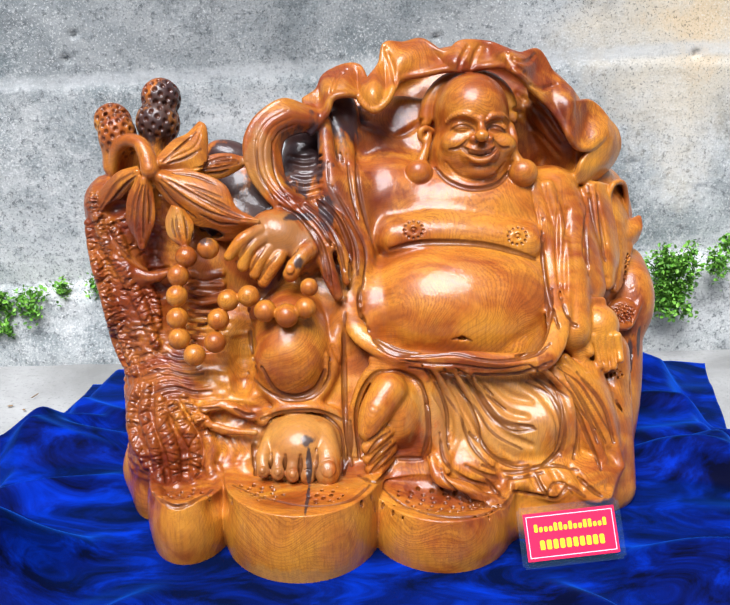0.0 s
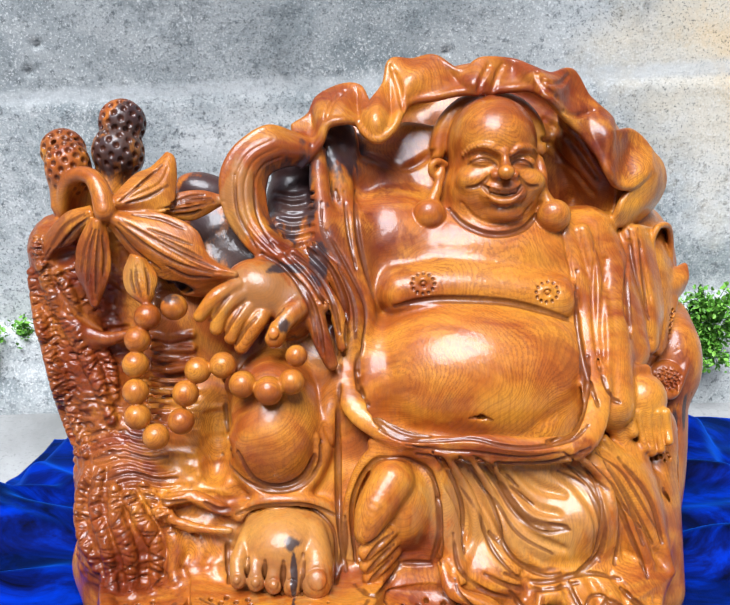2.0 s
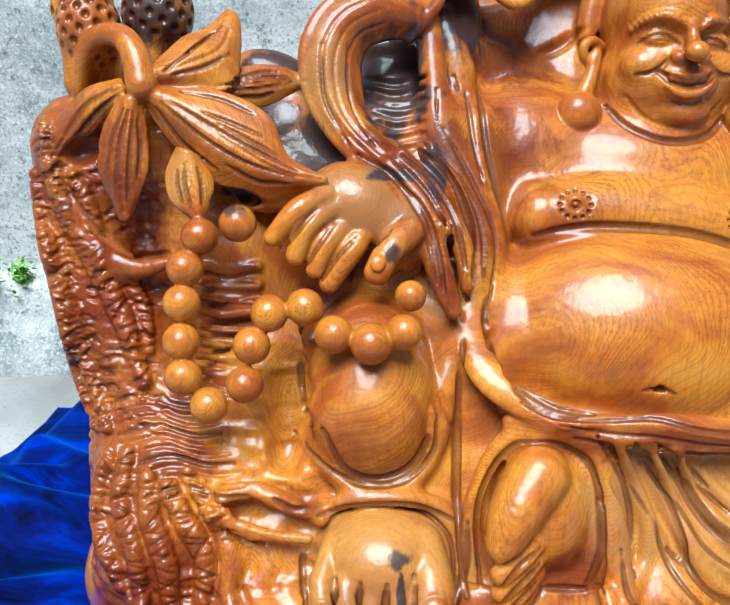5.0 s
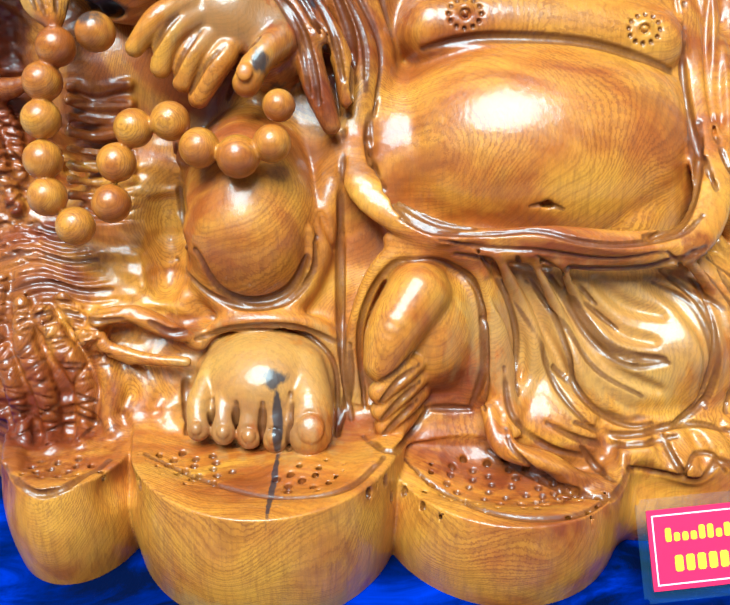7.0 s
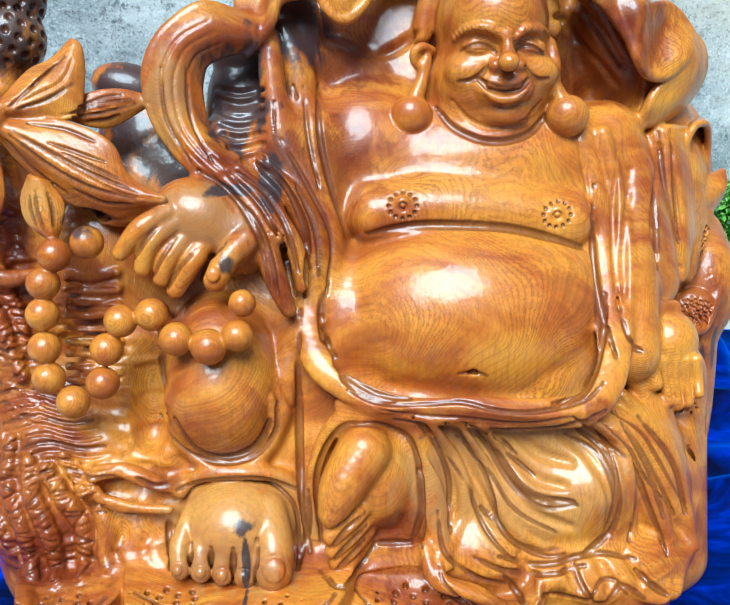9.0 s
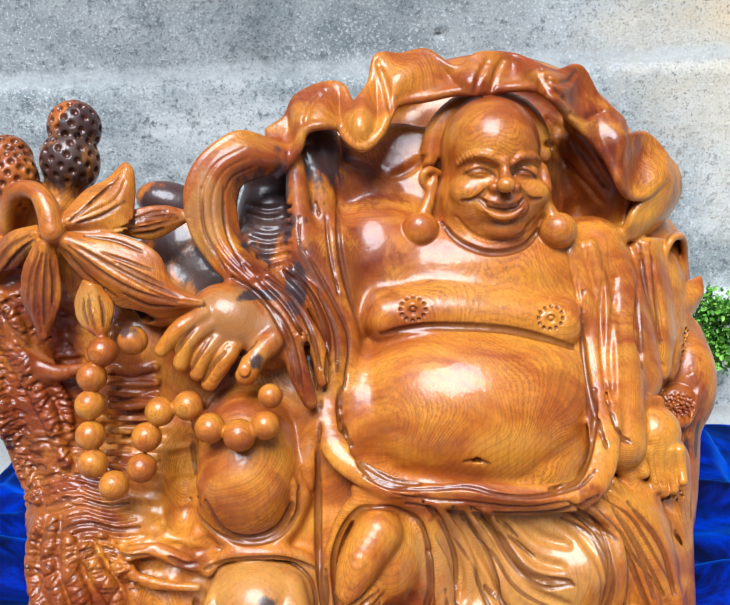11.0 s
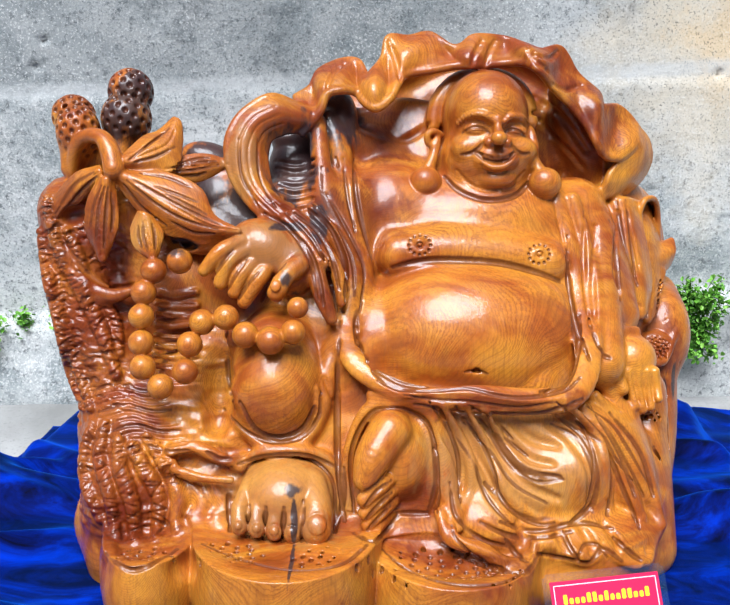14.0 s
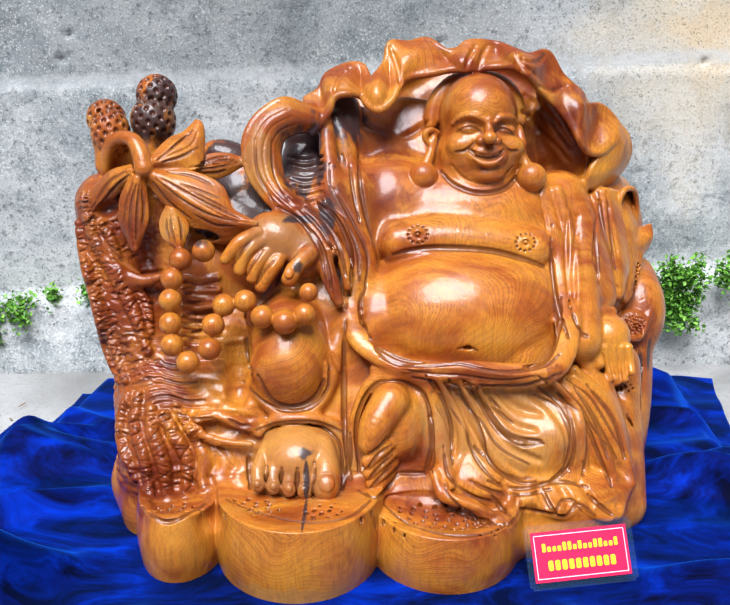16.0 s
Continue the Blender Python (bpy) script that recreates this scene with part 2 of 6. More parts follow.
def waves(x, y, seed, scale, n=7):
    r = np.random.RandomState(seed)
    out = 0 * x
    for i in range(n):
        a = r.uniform(0, 2 * math.pi)
        f = scale * r.uniform(0.6, 1.7)
        out = out + np.sin(f * (x * math.cos(a) + y * math.sin(a)) + r.uniform(0, 6.28))
    return out / n


def step(e0, e1, x):
    t = np.clip((x - e0) / (e1 - e0), 0, 1)
    return t * t * (3 - 2 * t)


# ---- setting ----
YAW = 3.5          # the wall turns slightly away on the sunny side


def ground_shape(x, y):
    z = 0.003 * waves(x, y, 3, 9) + 0.002 * waves(x, y, 4, 40)
    return np.stack([x, y, z * step(30, 3, np.hypot(x, y))], -1)


ground = tagged(sheet("ground", CONCRETE, -60, 60, 5, -60, 60, 5, lambda x, y: np.stack([x, y, 0 * x - 0.012], -1)),
                "pale grey worn concrete ground of the yard", "ground", kind="structure")
yard = tagged(sheet("pavement", CONCRETE, -2.4, 2.4, 160, -0.6, 2.1, 110, ground_shape),
              "pale grey worn concrete paving in front of the wall", "pavement", kind="structure")


def wall_shape(x, h):
    """h runs up the wall: a splayed plinth, a ledge, then the wall face."""
    z = h
    lip = 0.17 + 0.035 * (x + 0.3)
    y = 1.90 - 0.045 * (1 - step(lip - 0.025, lip + 0.02, z)) - 0.03 * (1 - step(0.0, lip, z))
    y = y + 0.007 * waves(x, z, 11, 7) + 0.004 * waves(x, z, 12, 30)
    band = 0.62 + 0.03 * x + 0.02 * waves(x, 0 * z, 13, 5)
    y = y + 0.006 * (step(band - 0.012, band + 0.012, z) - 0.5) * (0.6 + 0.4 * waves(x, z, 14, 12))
    for hx, hz in ((-0.60, 0.708), (0.715, 0.665), (-0.62, 0.66), (0.15, 0.70)):
        y = y + 0.012 * np.exp(-((x - hx) ** 2 + (z - hz) ** 2) / 0.006 ** 2)
    return np.stack([x, y + math.tan(radians(YAW)) * x, z], -1)


wall = tagged(sheet("wall_north", WALL, -2.2, 2.2, 620, -0.05, 1.6, 260, wall_shape, 0.2),
              "grey stained cement-rendered wall with ochre limewash remains", "wall", kind="structure")
# added wall out of view: keeps low sky light and reflections off the statue
back = bmesh.new()
bmesh.ops.create_cube(back, size=1.0, matrix=Matrix.Translation((0, -2.6, 1.1)) @ Matrix.Diagonal((9, 0.2, 2.2, 1)))
tagged(from_bm("south_sky_block", back, WALL, smooth=False), "plain grey unseen wall added to block the low sky", "wall", kind="structure")


# a short twig and dry leaves on the paving
DRY = plain("dry_leaf", (0.30, 0.19, 0.09), 0.8, 0.4)
for name, at, turn, size, label in (("twig", (-0.683, 1.618, 0.006), 70, (0.026, 0.0022, 0.0022), "short dry brown twig lying on the concrete"),
                                    ("dry_leaf", (-0.718, 1.576, 0.004), 20, (0.012, 0.006, 0.0016), "small curled dry leaf on the concrete"),
                                    ("dry_leaf", (-0.684, 1.559, 0.004), 130, (0.009, 0.005, 0.0016), "small curled dry leaf on the concrete"),
                                    ("dry_leaf", (0.860, 1.949, 0.004), 60, (0.009, 0.005, 0.0016), "small curled dry leaf on the concrete")):
    bm = bmesh.new()
    bmesh.ops.create_icosphere(bm, subdivisions=2, radius=0.5)
    for q in bm.verts:
        q.co.z += 0.5 * q.co.x * q.co.x + 0.2 * q.co.y
    ob = tagged(from_bm(name, bm, DRY), label, "litter")
    ob.matrix_world = pose(*at, 0, 0, turn) @ Matrix.Diagonal((*size, 1))


# ---- small green weeds at the foot of the wall ----
def leaf_material():
    m, nt, b = material("weed_leaf")
    info = nt.nodes.new("ShaderNodeNewGeometry")
    nt.links.new(ramp(nt, info.outputs["Random Per Island"], (0.0, (0.06, 0.18, 0.015)), (0.5, (0.13, 0.36, 0.03)), (1.0, (0.25, 0.52, 0.07))), b.inputs["Base Color"])
    b.inputs["Roughness"].default_value = 0.5
    b.inputs["Subsurface Weight"].default_value = 0.0
    return m


LEAF, STALK = leaf_material(), plain("weed_stalk", (0.12, 0.20, 0.05), 0.6)


def weed(at, wide, tall, count, seed, label):
    """A low bushy weed: thin stalks from one root, each set with small rounded leaves."""
    r = random.Random(seed)
    root = tagged(new("weed_plant"), label, "weed", "weeds along the wall")
    root.location = at
    sv, sf, lv, lf = [], [], [], []
    tips = []
    for i in range(max(5, count // 16)):
        ax, az = r.uniform(-1, 1) * wide * 0.5, r.uniform(-0.25, 1.0) * tall
        tip = Vector((ax, -r.uniform(0.0, 0.05) - 0.02, az))
        start = Vector((ax * 0.25, 0.0, -0.02))
        mid = (start + tip) / 2 + Vector((0, -0.02, 0.012))
        pts = [start, mid, tip]
        for q in pts:
            for dx, dy in ((0.0008, 0), (-0.0004, 0.0007), (-0.0004, -0.0007)):
                sv.append((q.x + dx, q.y + dy, q.z))
        n = len(sv) - 9
        for k in (0, 3):
            for j in range(3):
                sf.append((n + k + j, n + k + (j + 1) % 3, n + k + 3 + (j + 1) % 3, n + k + 3 + j))
        tips.append(pts)
    for i in range(int(count * 1.7)):
        a, b, c = r.choice(tips)
        t = r.random() ** 0.6
        q = a.lerp(b, t * 2) if t < 0.5 else b.lerp(c, t * 2 - 1)
        q = q + Vector((r.gauss(0, 0.009), -abs(r.gauss(0, 0.007)), r.gauss(0, 0.009)))
        size = r.uniform(0.004, 0.009)
        m = Matrix.Translation(q) @ Euler((r.uniform(-0.3, 1.3), r.uniform(-0.7, 0.7), r.uniform(0, 6.28))).to_matrix().to_4x4()
        n = len(lv)
        for x, y, z in ((0, -1, 0), (0.62, -0.45, .12), (0.75, 0.25, .16), (0.35, 0.85, .05), (-0.35, 0.85, .05), (-0.75, 0.25, .16), (-0.62, -0.45, .12), (0, 0, -.1)):
            lv.append(tuple(m @ Vector((x * size * 0.7, y * size * 0.8, z * size))))
        lf += [(n + j, n + (j + 1) % 7, n + 7) for j in range(7)]
    for name, vv, ff, mat in (("stalks", sv, sf, STALK), ("foliage", lv, lf, LEAF)):
        me = bpy.data.meshes.new(name)
        me.from_pydata(vv, [], ff)
        me.materials.append(mat)
        new(name, me).parent = root


weed((0.686, 1.865, 0.133), 0.120, 0.120, 900, 1, "bushy bright green weed growing from the foot of the wall")
weed((0.670, 1.870, 0.209), 0.110, 0.065, 420, 2, "bushy bright green weed growing from the foot of the wall")
weed((0.799, 1.890, 0.203), 0.070, 0.055, 170, 3, "small green weed on the ledge of the wall")
weed((0.822, 1.900, 0.261), 0.050, 0.030, 80, 4, "tiny green weed in a crack of the wall")
weed((-0.780, 1.850, 0.121), 0.130, 0.055, 480, 5, "low green weed spreading over the wall's ledge")
weed((-0.810, 1.840, 0.085), 0.060, 0.040, 120, 6, "low green weed spreading over the wall's ledge")
weed((-0.670, 1.865, 0.161), 0.040, 0.026, 70, 7, "tiny green weed in a crack of the wall")
weed((-0.603, 1.865, 0.168), 0.030, 0.022, 50, 8, "tiny green weed in a crack of the wall")


# ---- blue velvet cloth over a low stand ----
def cloth_shape(u, y):
    """u runs across the cloth from its loose edge by the yard to the corner that trails on the ground."""
    left = -0.505 - 0.16 * np.clip(1.62 - y, 0, 2)
    right = 0.600 - 0.02 * np.clip(1.62 - y, 0, 2)
    edge = np.maximum(0.785 - 0.28 * np.clip(1.76 - y, 0, 2), right + 0.07)
    y = y + 0.10 * u ** 3 * step(1.2, 1.66, y)
    x = left - 0.075 + u * (edge - left + 0.075)
    x = x + 0.012 * waves(y, 0 * y, 31, 22) * (1 - step(0.0, 0.12, u)) + 0.006 * waves(y, 0 * y, 32, 30) * step(0.9, 1.0, u)
    out = np.maximum(np.maximum(left - x, x - right), np.maximum(y - 1.615, 0.62 - y))
    fall = step(-0.012, 0.060, out + 0.010 * waves(x, y, 33, 14))
    z = 0.062 * (1 - fall) + 0.007
    far = np.clip((np.hypot((x + 0.0) / 0.42, (y - 1.13) / 0.26) - 1.0) * 2.2, 0, 1)
    ang = np.arctan2(y - 1.25, x + 0.02)
    r1 = np.sin(ang * 9 + 2.2 * waves(x, y, 21, 4) + 0.6)
    r2 = np.sin(ang * 19 + 3.0 * waves(x, y, 22, 5))
    fold = 1.7 * np.exp(-((np.abs(r1) - 1) / 0.35) ** 2) * (r1 > 0) + 0.5 * np.maximum(r2, 0) ** 3
    z = z + far * (0.029 * fold) * (1 - 0.6 * step(0.03, 0.12, out))
    for ax, ay, bx, by, wide, high in ((-0.34, 1.22, -0.66, 1.04, 0.020, 0.022), (-0.33, 1.05, -0.58, 0.86, 0.022, 0.024), (-0.24, 0.95, -0.40, 0.74, 0.018, 0.018),
                                       (0.30, 1.02, 0.64, 0.86, 0.022, 0.024), (0.43, 1.28, 0.68, 1.14, 0.020, 0.020), (0.22, 0.96, 0.40, 0.74, 0.018, 0.020),
                                       (-0.42, 1.40, -0.62, 1.30, 0.018, 0.022), (-0.05, 0.92, -0.04, 0.70, 0.016, 0.010), (0.44, 1.50, 0.70, 1.42, 0.020, 0.016)):
        dx, dy = bx - ax, by - ay
        t = np.clip(((x - ax) * dx + (y - ay) * dy) / (dx * dx + dy * dy), 0, 1)
        d = np.hypot(x - ax - t * dx, y - ay - t * dy) + 0.006 * waves(x, y, 41, 20)
        z = z + 1.35 * high * step(0.0, 0.45, t) * np.exp(-(d / wide) ** 2)
    hump = np.exp(-(((x + 0.47) / 0.060) ** 2 + ((y - 0.925) / 0.05) ** 2)) + 0.5 * np.exp(-(((x + 0.52) / 0.05) ** 2 + ((y - 1.02) / 0.03) ** 2))
    z = z + 0.055 * hump
    z = z + 0.0025 * waves(x, y, 23, 34) * far
    return np.stack([x, y, np.maximum(z, 0.0055)], -1)


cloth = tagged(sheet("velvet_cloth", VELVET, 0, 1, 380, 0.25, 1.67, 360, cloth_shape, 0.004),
               "deep blue velvet cloth draped in folds over a low stand", "cloth")


# ---- the carved statue: a solid built in a field of distances, then skinned ----
CELL = 0.0015
LO = np.array((-0.46, 0.90, 0.05))
HI = np.array((0.50, 1.53, 0.78))
N = np.ceil((HI - LO) / CELL).astype(int)
AX = [(LO[i] + CELL * np.arange(N[i])).astype(np.float32) for i in range(3)]
FIELD = np.full(tuple(N), 0.06, np.float32)


def window(lo, hi):
    a = np.clip(np.floor((np.asarray(lo) - LO) / CELL).astype(int), 0, N - 1)
    b = np.clip(np.ceil((np.asarray(hi) - LO) / CELL).astype(int) + 1, 1, N)
    b = np.maximum(b, a + 1)
    s = tuple(slice(p, q) for p, q in zip(a, b))
    return s, AX[0][s[0]][:, None, None], AX[1][s[1]][None, :, None], AX[2][s[2]][None, None, :]


def blend(s, d, k, cut):
    f = FIELD[s]
    if cut:
        h = np.clip(0.5 - 0.5 * (f + d) / k, 0, 1)
        FIELD[s] = f * (1 - h) - d * h + k * h * (1 - h)
    else:
        h = np.clip(0.5 + 0.5 * (f - d) / k, 0, 1)
        FIELD[s] = f * (1 - h) + d * h - k * h * (1 - h)


def egg(c, r, turn=(0, 0, 0), k=0.008, cut=False):
    """An ellipsoid; turn in degrees."""
    m = np.array(Euler([radians(a) for a in turn]).to_matrix().transposed(), np.float32)
    far = max(r) + 2 * k + 0.01
    s, x, y, z = window(np.array(c) - far, np.array(c) + far)
    x, y, z = x - c[0], y - c[1], z - c[2]
    q = [m[i, 0] * x + m[i, 1] * y + m[i, 2] * z for i in range(3)]
    k0 = np.sqrt(sum((a / b) ** 2 for a, b in zip(q, r))) + 1e-6
    k1 = np.sqrt(sum((a / (b * b)) ** 2 for a, b in zip(q, r))) + 1e-6
    blend(s, k0 * (k0 - 1) / k1, k, cut)


def curve_points(pts, radii, n):
    p = np.array(pts, float)
    if np.isscalar(radii):
        radii = [radii] * len(p)
    p = np.hstack([p, np.array(radii, float)[:, None]])
    if len(p) == 2:
        return p
    e = np.vstack([2 * p[0] - p[1], p, 2 * p[-1] - p[-2]])
    out = []
    for i in range(1, len(e) - 2):
        for t in np.arange(n) / n:
            a, b, c, d = e[i - 1:i + 3]
            out.append(0.5 * (2 * b + (c - a) * t + (2 * a - 5 * b + 4 * c - d) * t * t + (3 * b - a - 3 * c + d) * t ** 3))
    out.append(p[-1])
    out = np.array(out)
    out[:, 3] = np.maximum(out[:, 3], 0.001)
    return out


def tube(pts, radii, k=0.006, cut=False, flat=None, thin=1.0, n=5):
    """A tapering rod along a smooth curve; flat: a direction in which it is thinned to a strap."""
    p = curve_points(pts, radii, n)
    pad = p[:, 3].max() + 2 * k + 0.01
    s, x, y, z = window(p[:, :3].min(0) - pad, p[:, :3].max(0) + pad)
    d = np.full((x.size, y.size, z.size), 0.05, np.float32)
    if flat is not None:
        flat = np.array(flat, float) / np.linalg.norm(flat)
    for a, b in zip(p[:-1], p[1:]):
        w = max(a[3], b[3]) + 2 * k + 0.008
        q, x, y, z = window(np.minimum(a, b)[:3] - w, np.maximum(a, b)[:3] + w)
        ba = b[:3] - a[:3]
        px, py, pz = x - a[0], y - a[1], z - a[2]
        t = np.clip((px * ba[0] + py * ba[1] + pz * ba[2]) / max(ba @ ba, 1e-9), 0, 1)
        vx, vy, vz = px - t * ba[0], py - t * ba[1], pz - t * ba[2]
        r = a[3] + t * (b[3] - a[3])
        sq = vx * vx + vy * vy + vz * vz
        if flat is not None:
            along = ba / max(np.linalg.norm(ba), 1e-9)
            face = flat - (flat @ along) * along
            face = face / max(np.linalg.norm(face), 1e-9)
            o = vx * face[0] + vy * face[1] + vz * face[2]
            near = np.sqrt(sq + o * o * (1 / thin ** 2 - 1))
            e = (near - r) * np.where(near > 1e-6, np.sqrt(sq) / (near + 1e-6), 1.0).clip(thin, 1)
        else:
            e = np.sqrt(sq) - r
        t_s = tuple(slice(u.start - v.start, u.stop - v.start) for u, v in zip(q, s))
        d[t_s] = np.minimum(d[t_s], e)
    blend(s, d, k, cut)


def shell(rows, thick, k=0.003):
    """A bent sheet through rows of points; thick gives half its thickness on each row."""
    thick = [thick] * len(rows) if np.isscalar(thick) else thick
    n = 1 + int(max(np.linalg.norm(np.diff(np.array(r), axis=0), axis=1).max() for r in rows) / 0.0013)
    long = [curve_points(r, t, n) for r, t in zip(rows, thick)]
    grid = np.array(long)
    wide = np.linalg.norm(np.diff(grid[:, :, :3], axis=0), axis=2).max()
    n = 1 + int(wide / 0.0013)
    cols = np.array([np.vstack([grid[:1, i] * (1 - t) + grid[1:, i] * t for t in np.linspace(0, 1, n + 1)]) if len(grid) == 2
                     else curve_points(grid[:, i, :3], grid[:, i, 3], n) for i in range(grid.shape[1])])
    pad = cols[..., 3].max() + k + 0.004
    flat = cols.reshape(-1, 4)
    s, x, y, z = window(flat[:, :3].min(0) - pad, flat[:, :3].max(0) + pad)
    d = np.full((x.size, y.size, z.size), 0.05, np.float32)
    for i in range(0, cols.shape[0], 6):
        for j in range(0, cols.shape[1], 6):
            b = cols[i:i + 6, j:j + 6].reshape(-1, 4)
            q, x, y, z = window(b[:, :3].min(0) - pad, b[:, :3].max(0) + pad)
            t_s = tuple(slice(u.start - v.start, u.stop - v.start) for u, v in zip(q, s))
            part = d[t_s]
            for p in b.astype(np.float32):
                np.minimum(part, np.sqrt((x - p[0]) ** 2 + (y - p[1]) ** 2 + (z - p[2]) ** 2) - p[3], out=part)
    blend(s, d, k, False)


SIGHT = np.array((0.0, 0.94, -0.342))      # the carver's line on to the work
CARVER = np.array((0.0, 0.0, 0.80))        # where the carver's eye is


def sample(q):
    """The field at any places, blended between its nodes."""
    u = np.clip((np.asarray(q) - LO) / CELL, 0, N - 1.001)
    i = np.floor(u).astype(int)
    f = u - i
    out = 0.0
    for a in (0, 1):
        for b in (0, 1):
            for c in (0, 1):
                w = np.abs(1 - a - f[:, 0]) * np.abs(1 - b - f[:, 1]) * np.abs(1 - c - f[:, 2])
                out = out + w * FIELD[i[:, 0] + a, i[:, 1] + b, i[:, 2] + c]
    return out


def onto(p):
    """Where a line from in front of the work through p first meets it."""
    steps = np.arange(-0.09, 0.09, CELL)
    way = np.array(p) - CARVER
    q = np.array(p)[None] + steps[:, None] * (way / np.linalg.norm(way))
    d = sample(q)
    hit = d < 0
    if not hit.any():
        return np.array(p)
    i = int(np.argmax(hit))
    if i == 0:
        return q[0]
    return q[i - 1] + (q[i] - q[i - 1]) * (d[i - 1] / (d[i - 1] - d[i]))


def on(p, lift=0.0):
    """A place on the work, raised off it or sunk into it."""
    return onto(p) - SIGHT * lift


DARKENED = []       # cuts darkened in colour: old varnish, plus painted shade of creases and holes


def carve(pts, r=0.003, k=0.003, darken=False):
    """A gouge line that follows the surface."""
    q = np.array([onto(c[:3]) for c in curve_points(pts, 0.001, 6)])
    if len(q) == 2:
        q = np.array([onto(q[0] + (q[1] - q[0]) * t) for t in np.linspace(0, 1, 7)])
    depth = q[:, 1].copy()
    for i in range(1, len(q) - 1):
        mid = np.median(depth[max(0, i - 2):i + 3])
        q[i] += SIGHT * (mid - depth[i])
    radii = r * (0.3 + 0.7 * np.sqrt(np.sin(np.linspace(0.04, 0.96, len(q)) * math.pi)))
    if darken:
        DARKENED.append((q, radii))
    tube(q.tolist(), radii.tolist(), k=k, cut=True, n=2)


RNG = np.random.RandomState(5)
LEAN_BACK = (-29, 0, 0)


def lobe(c, rx, ry, top, foot=0.066):
    """A rounded upright lobe of the base with a slightly bellied side."""
    s, x, y, z = window((c[0] - rx - .03, c[1] - ry - .03, foot - .02), (c[0] + rx + .03, c[1] + ry + .03, top + .03))
    q = np.sqrt(((x - c[0]) / rx) ** 2 + ((y - c[1]) / ry) ** 2)
    belly = 0.005 * np.sin(np.clip((z - foot) / (top - foot), 0, 1) * math.pi)
    side = (q - 1) * min(rx, ry) - belly
    d = np.maximum(side, np.maximum(z - top, foot - z))
    blend(s, d.astype(np.float32), 0.003, False)


def block(c, half, turn, r=0.02, k=0.02, cut=False):
    """A box with rounded edges."""
    m = np.array(Euler([radians(a) for a in turn]).to_matrix().transposed(), np.float32)
    far = float(np.linalg.norm(half)) + 0.03
    s, x, y, z = window(np.array(c) - far, np.array(c) + far)
    x, y, z = x - c[0], y - c[1], z - c[2]
    q = [np.abs(m[i, 0] * x + m[i, 1] * y + m[i, 2] * z) - (half[i] - r) for i in range(3)]
    d = np.sqrt(sum(np.maximum(a, 0) ** 2 for a in q)) + np.minimum(np.maximum(np.maximum(q[0], q[1]), q[2]), 0) - r
    blend(s, d.astype(np.float32), k, cut)


def rough(lo, hi, size, amount, seed, stretch=(1, 1, 1)):
    """Carved unevenness of a given size inside a soft-edged box."""
    s, x, y, z = window(lo, hi)
    r = np.random.RandomState(seed)
    out = None
    shape = []
    mats = []
    for i, a in enumerate((x.ravel(), y.ravel(), z.ravel())):
        u = (a - LO[i]) / (size * stretch[i])
        u = u - math.floor(u.min())
        n = int(u.max()) + 2
        t = u - np.floor(u)
        t = t * t * (3 - 2 * t)
        w = np.zeros((len(a), n), np.float32)
        w[np.arange(len(a)), np.floor(u).astype(int)] = 1 - t
        w[np.arange(len(a)), np.floor(u).astype(int) + 1] = t
        mats.append(w)
        shape.append(n)
    out = r.uniform(-1, 1, shape).astype(np.float32)
    out = np.einsum("ai,ijk->ajk", mats[0], out)
    out = np.einsum("bj,ajk->abk", mats[1], out)
    out = np.einsum("ck,abk->abc", mats[2], out)
    mask = 1.0
    for i, a in enumerate((x, y, z)):
        mask = mask * step(lo[i], lo[i] + 0.03, a) * step(hi[i], hi[i] - 0.03, a)
    FIELD[s] += (amount * out * mask).astype(np.float32)


def pits(c, rx, ry, z, count, r=0.0032):
    """Small punched holes in a level surface."""
    for i in range(count):
        a, q = i * 2.39996, math.sqrt((i + 0.5) / count)
        p = (c[0] + rx * q * math.cos(a) + RNG.uniform(-.002, .002), c[1] + ry * q * math.sin(a), z)
        egg(p, (r, r, r * 1.6), k=0.0008, cut=True)
        DARKENED.append((np.array([p, (p[0], p[1], p[2] - 0.003)]), r * 0.8))


def holed(c, r, count, deep=0.0036):
    """A seed pod: an egg with round holes all over it."""
    egg(c, r, k=0.004)
    for i in range(count):
        h = 1 - 2 * (i + 0.5) / count
        a = i * 2.39996
        w = math.sqrt(1 - h * h)
        if w * math.sin(a) > 0.45:
            continue
        p = (c[0] + r[0] * w * math.cos(a), c[1] + r[1] * w * math.sin(a), c[2] + r[2] * h)
        egg(p, (deep, deep, deep * 1.1), k=0.001, cut=True)
        DARKENED.append((np.array([p, (p[0], p[1] + 0.004, p[2])]), deep * 0.75))


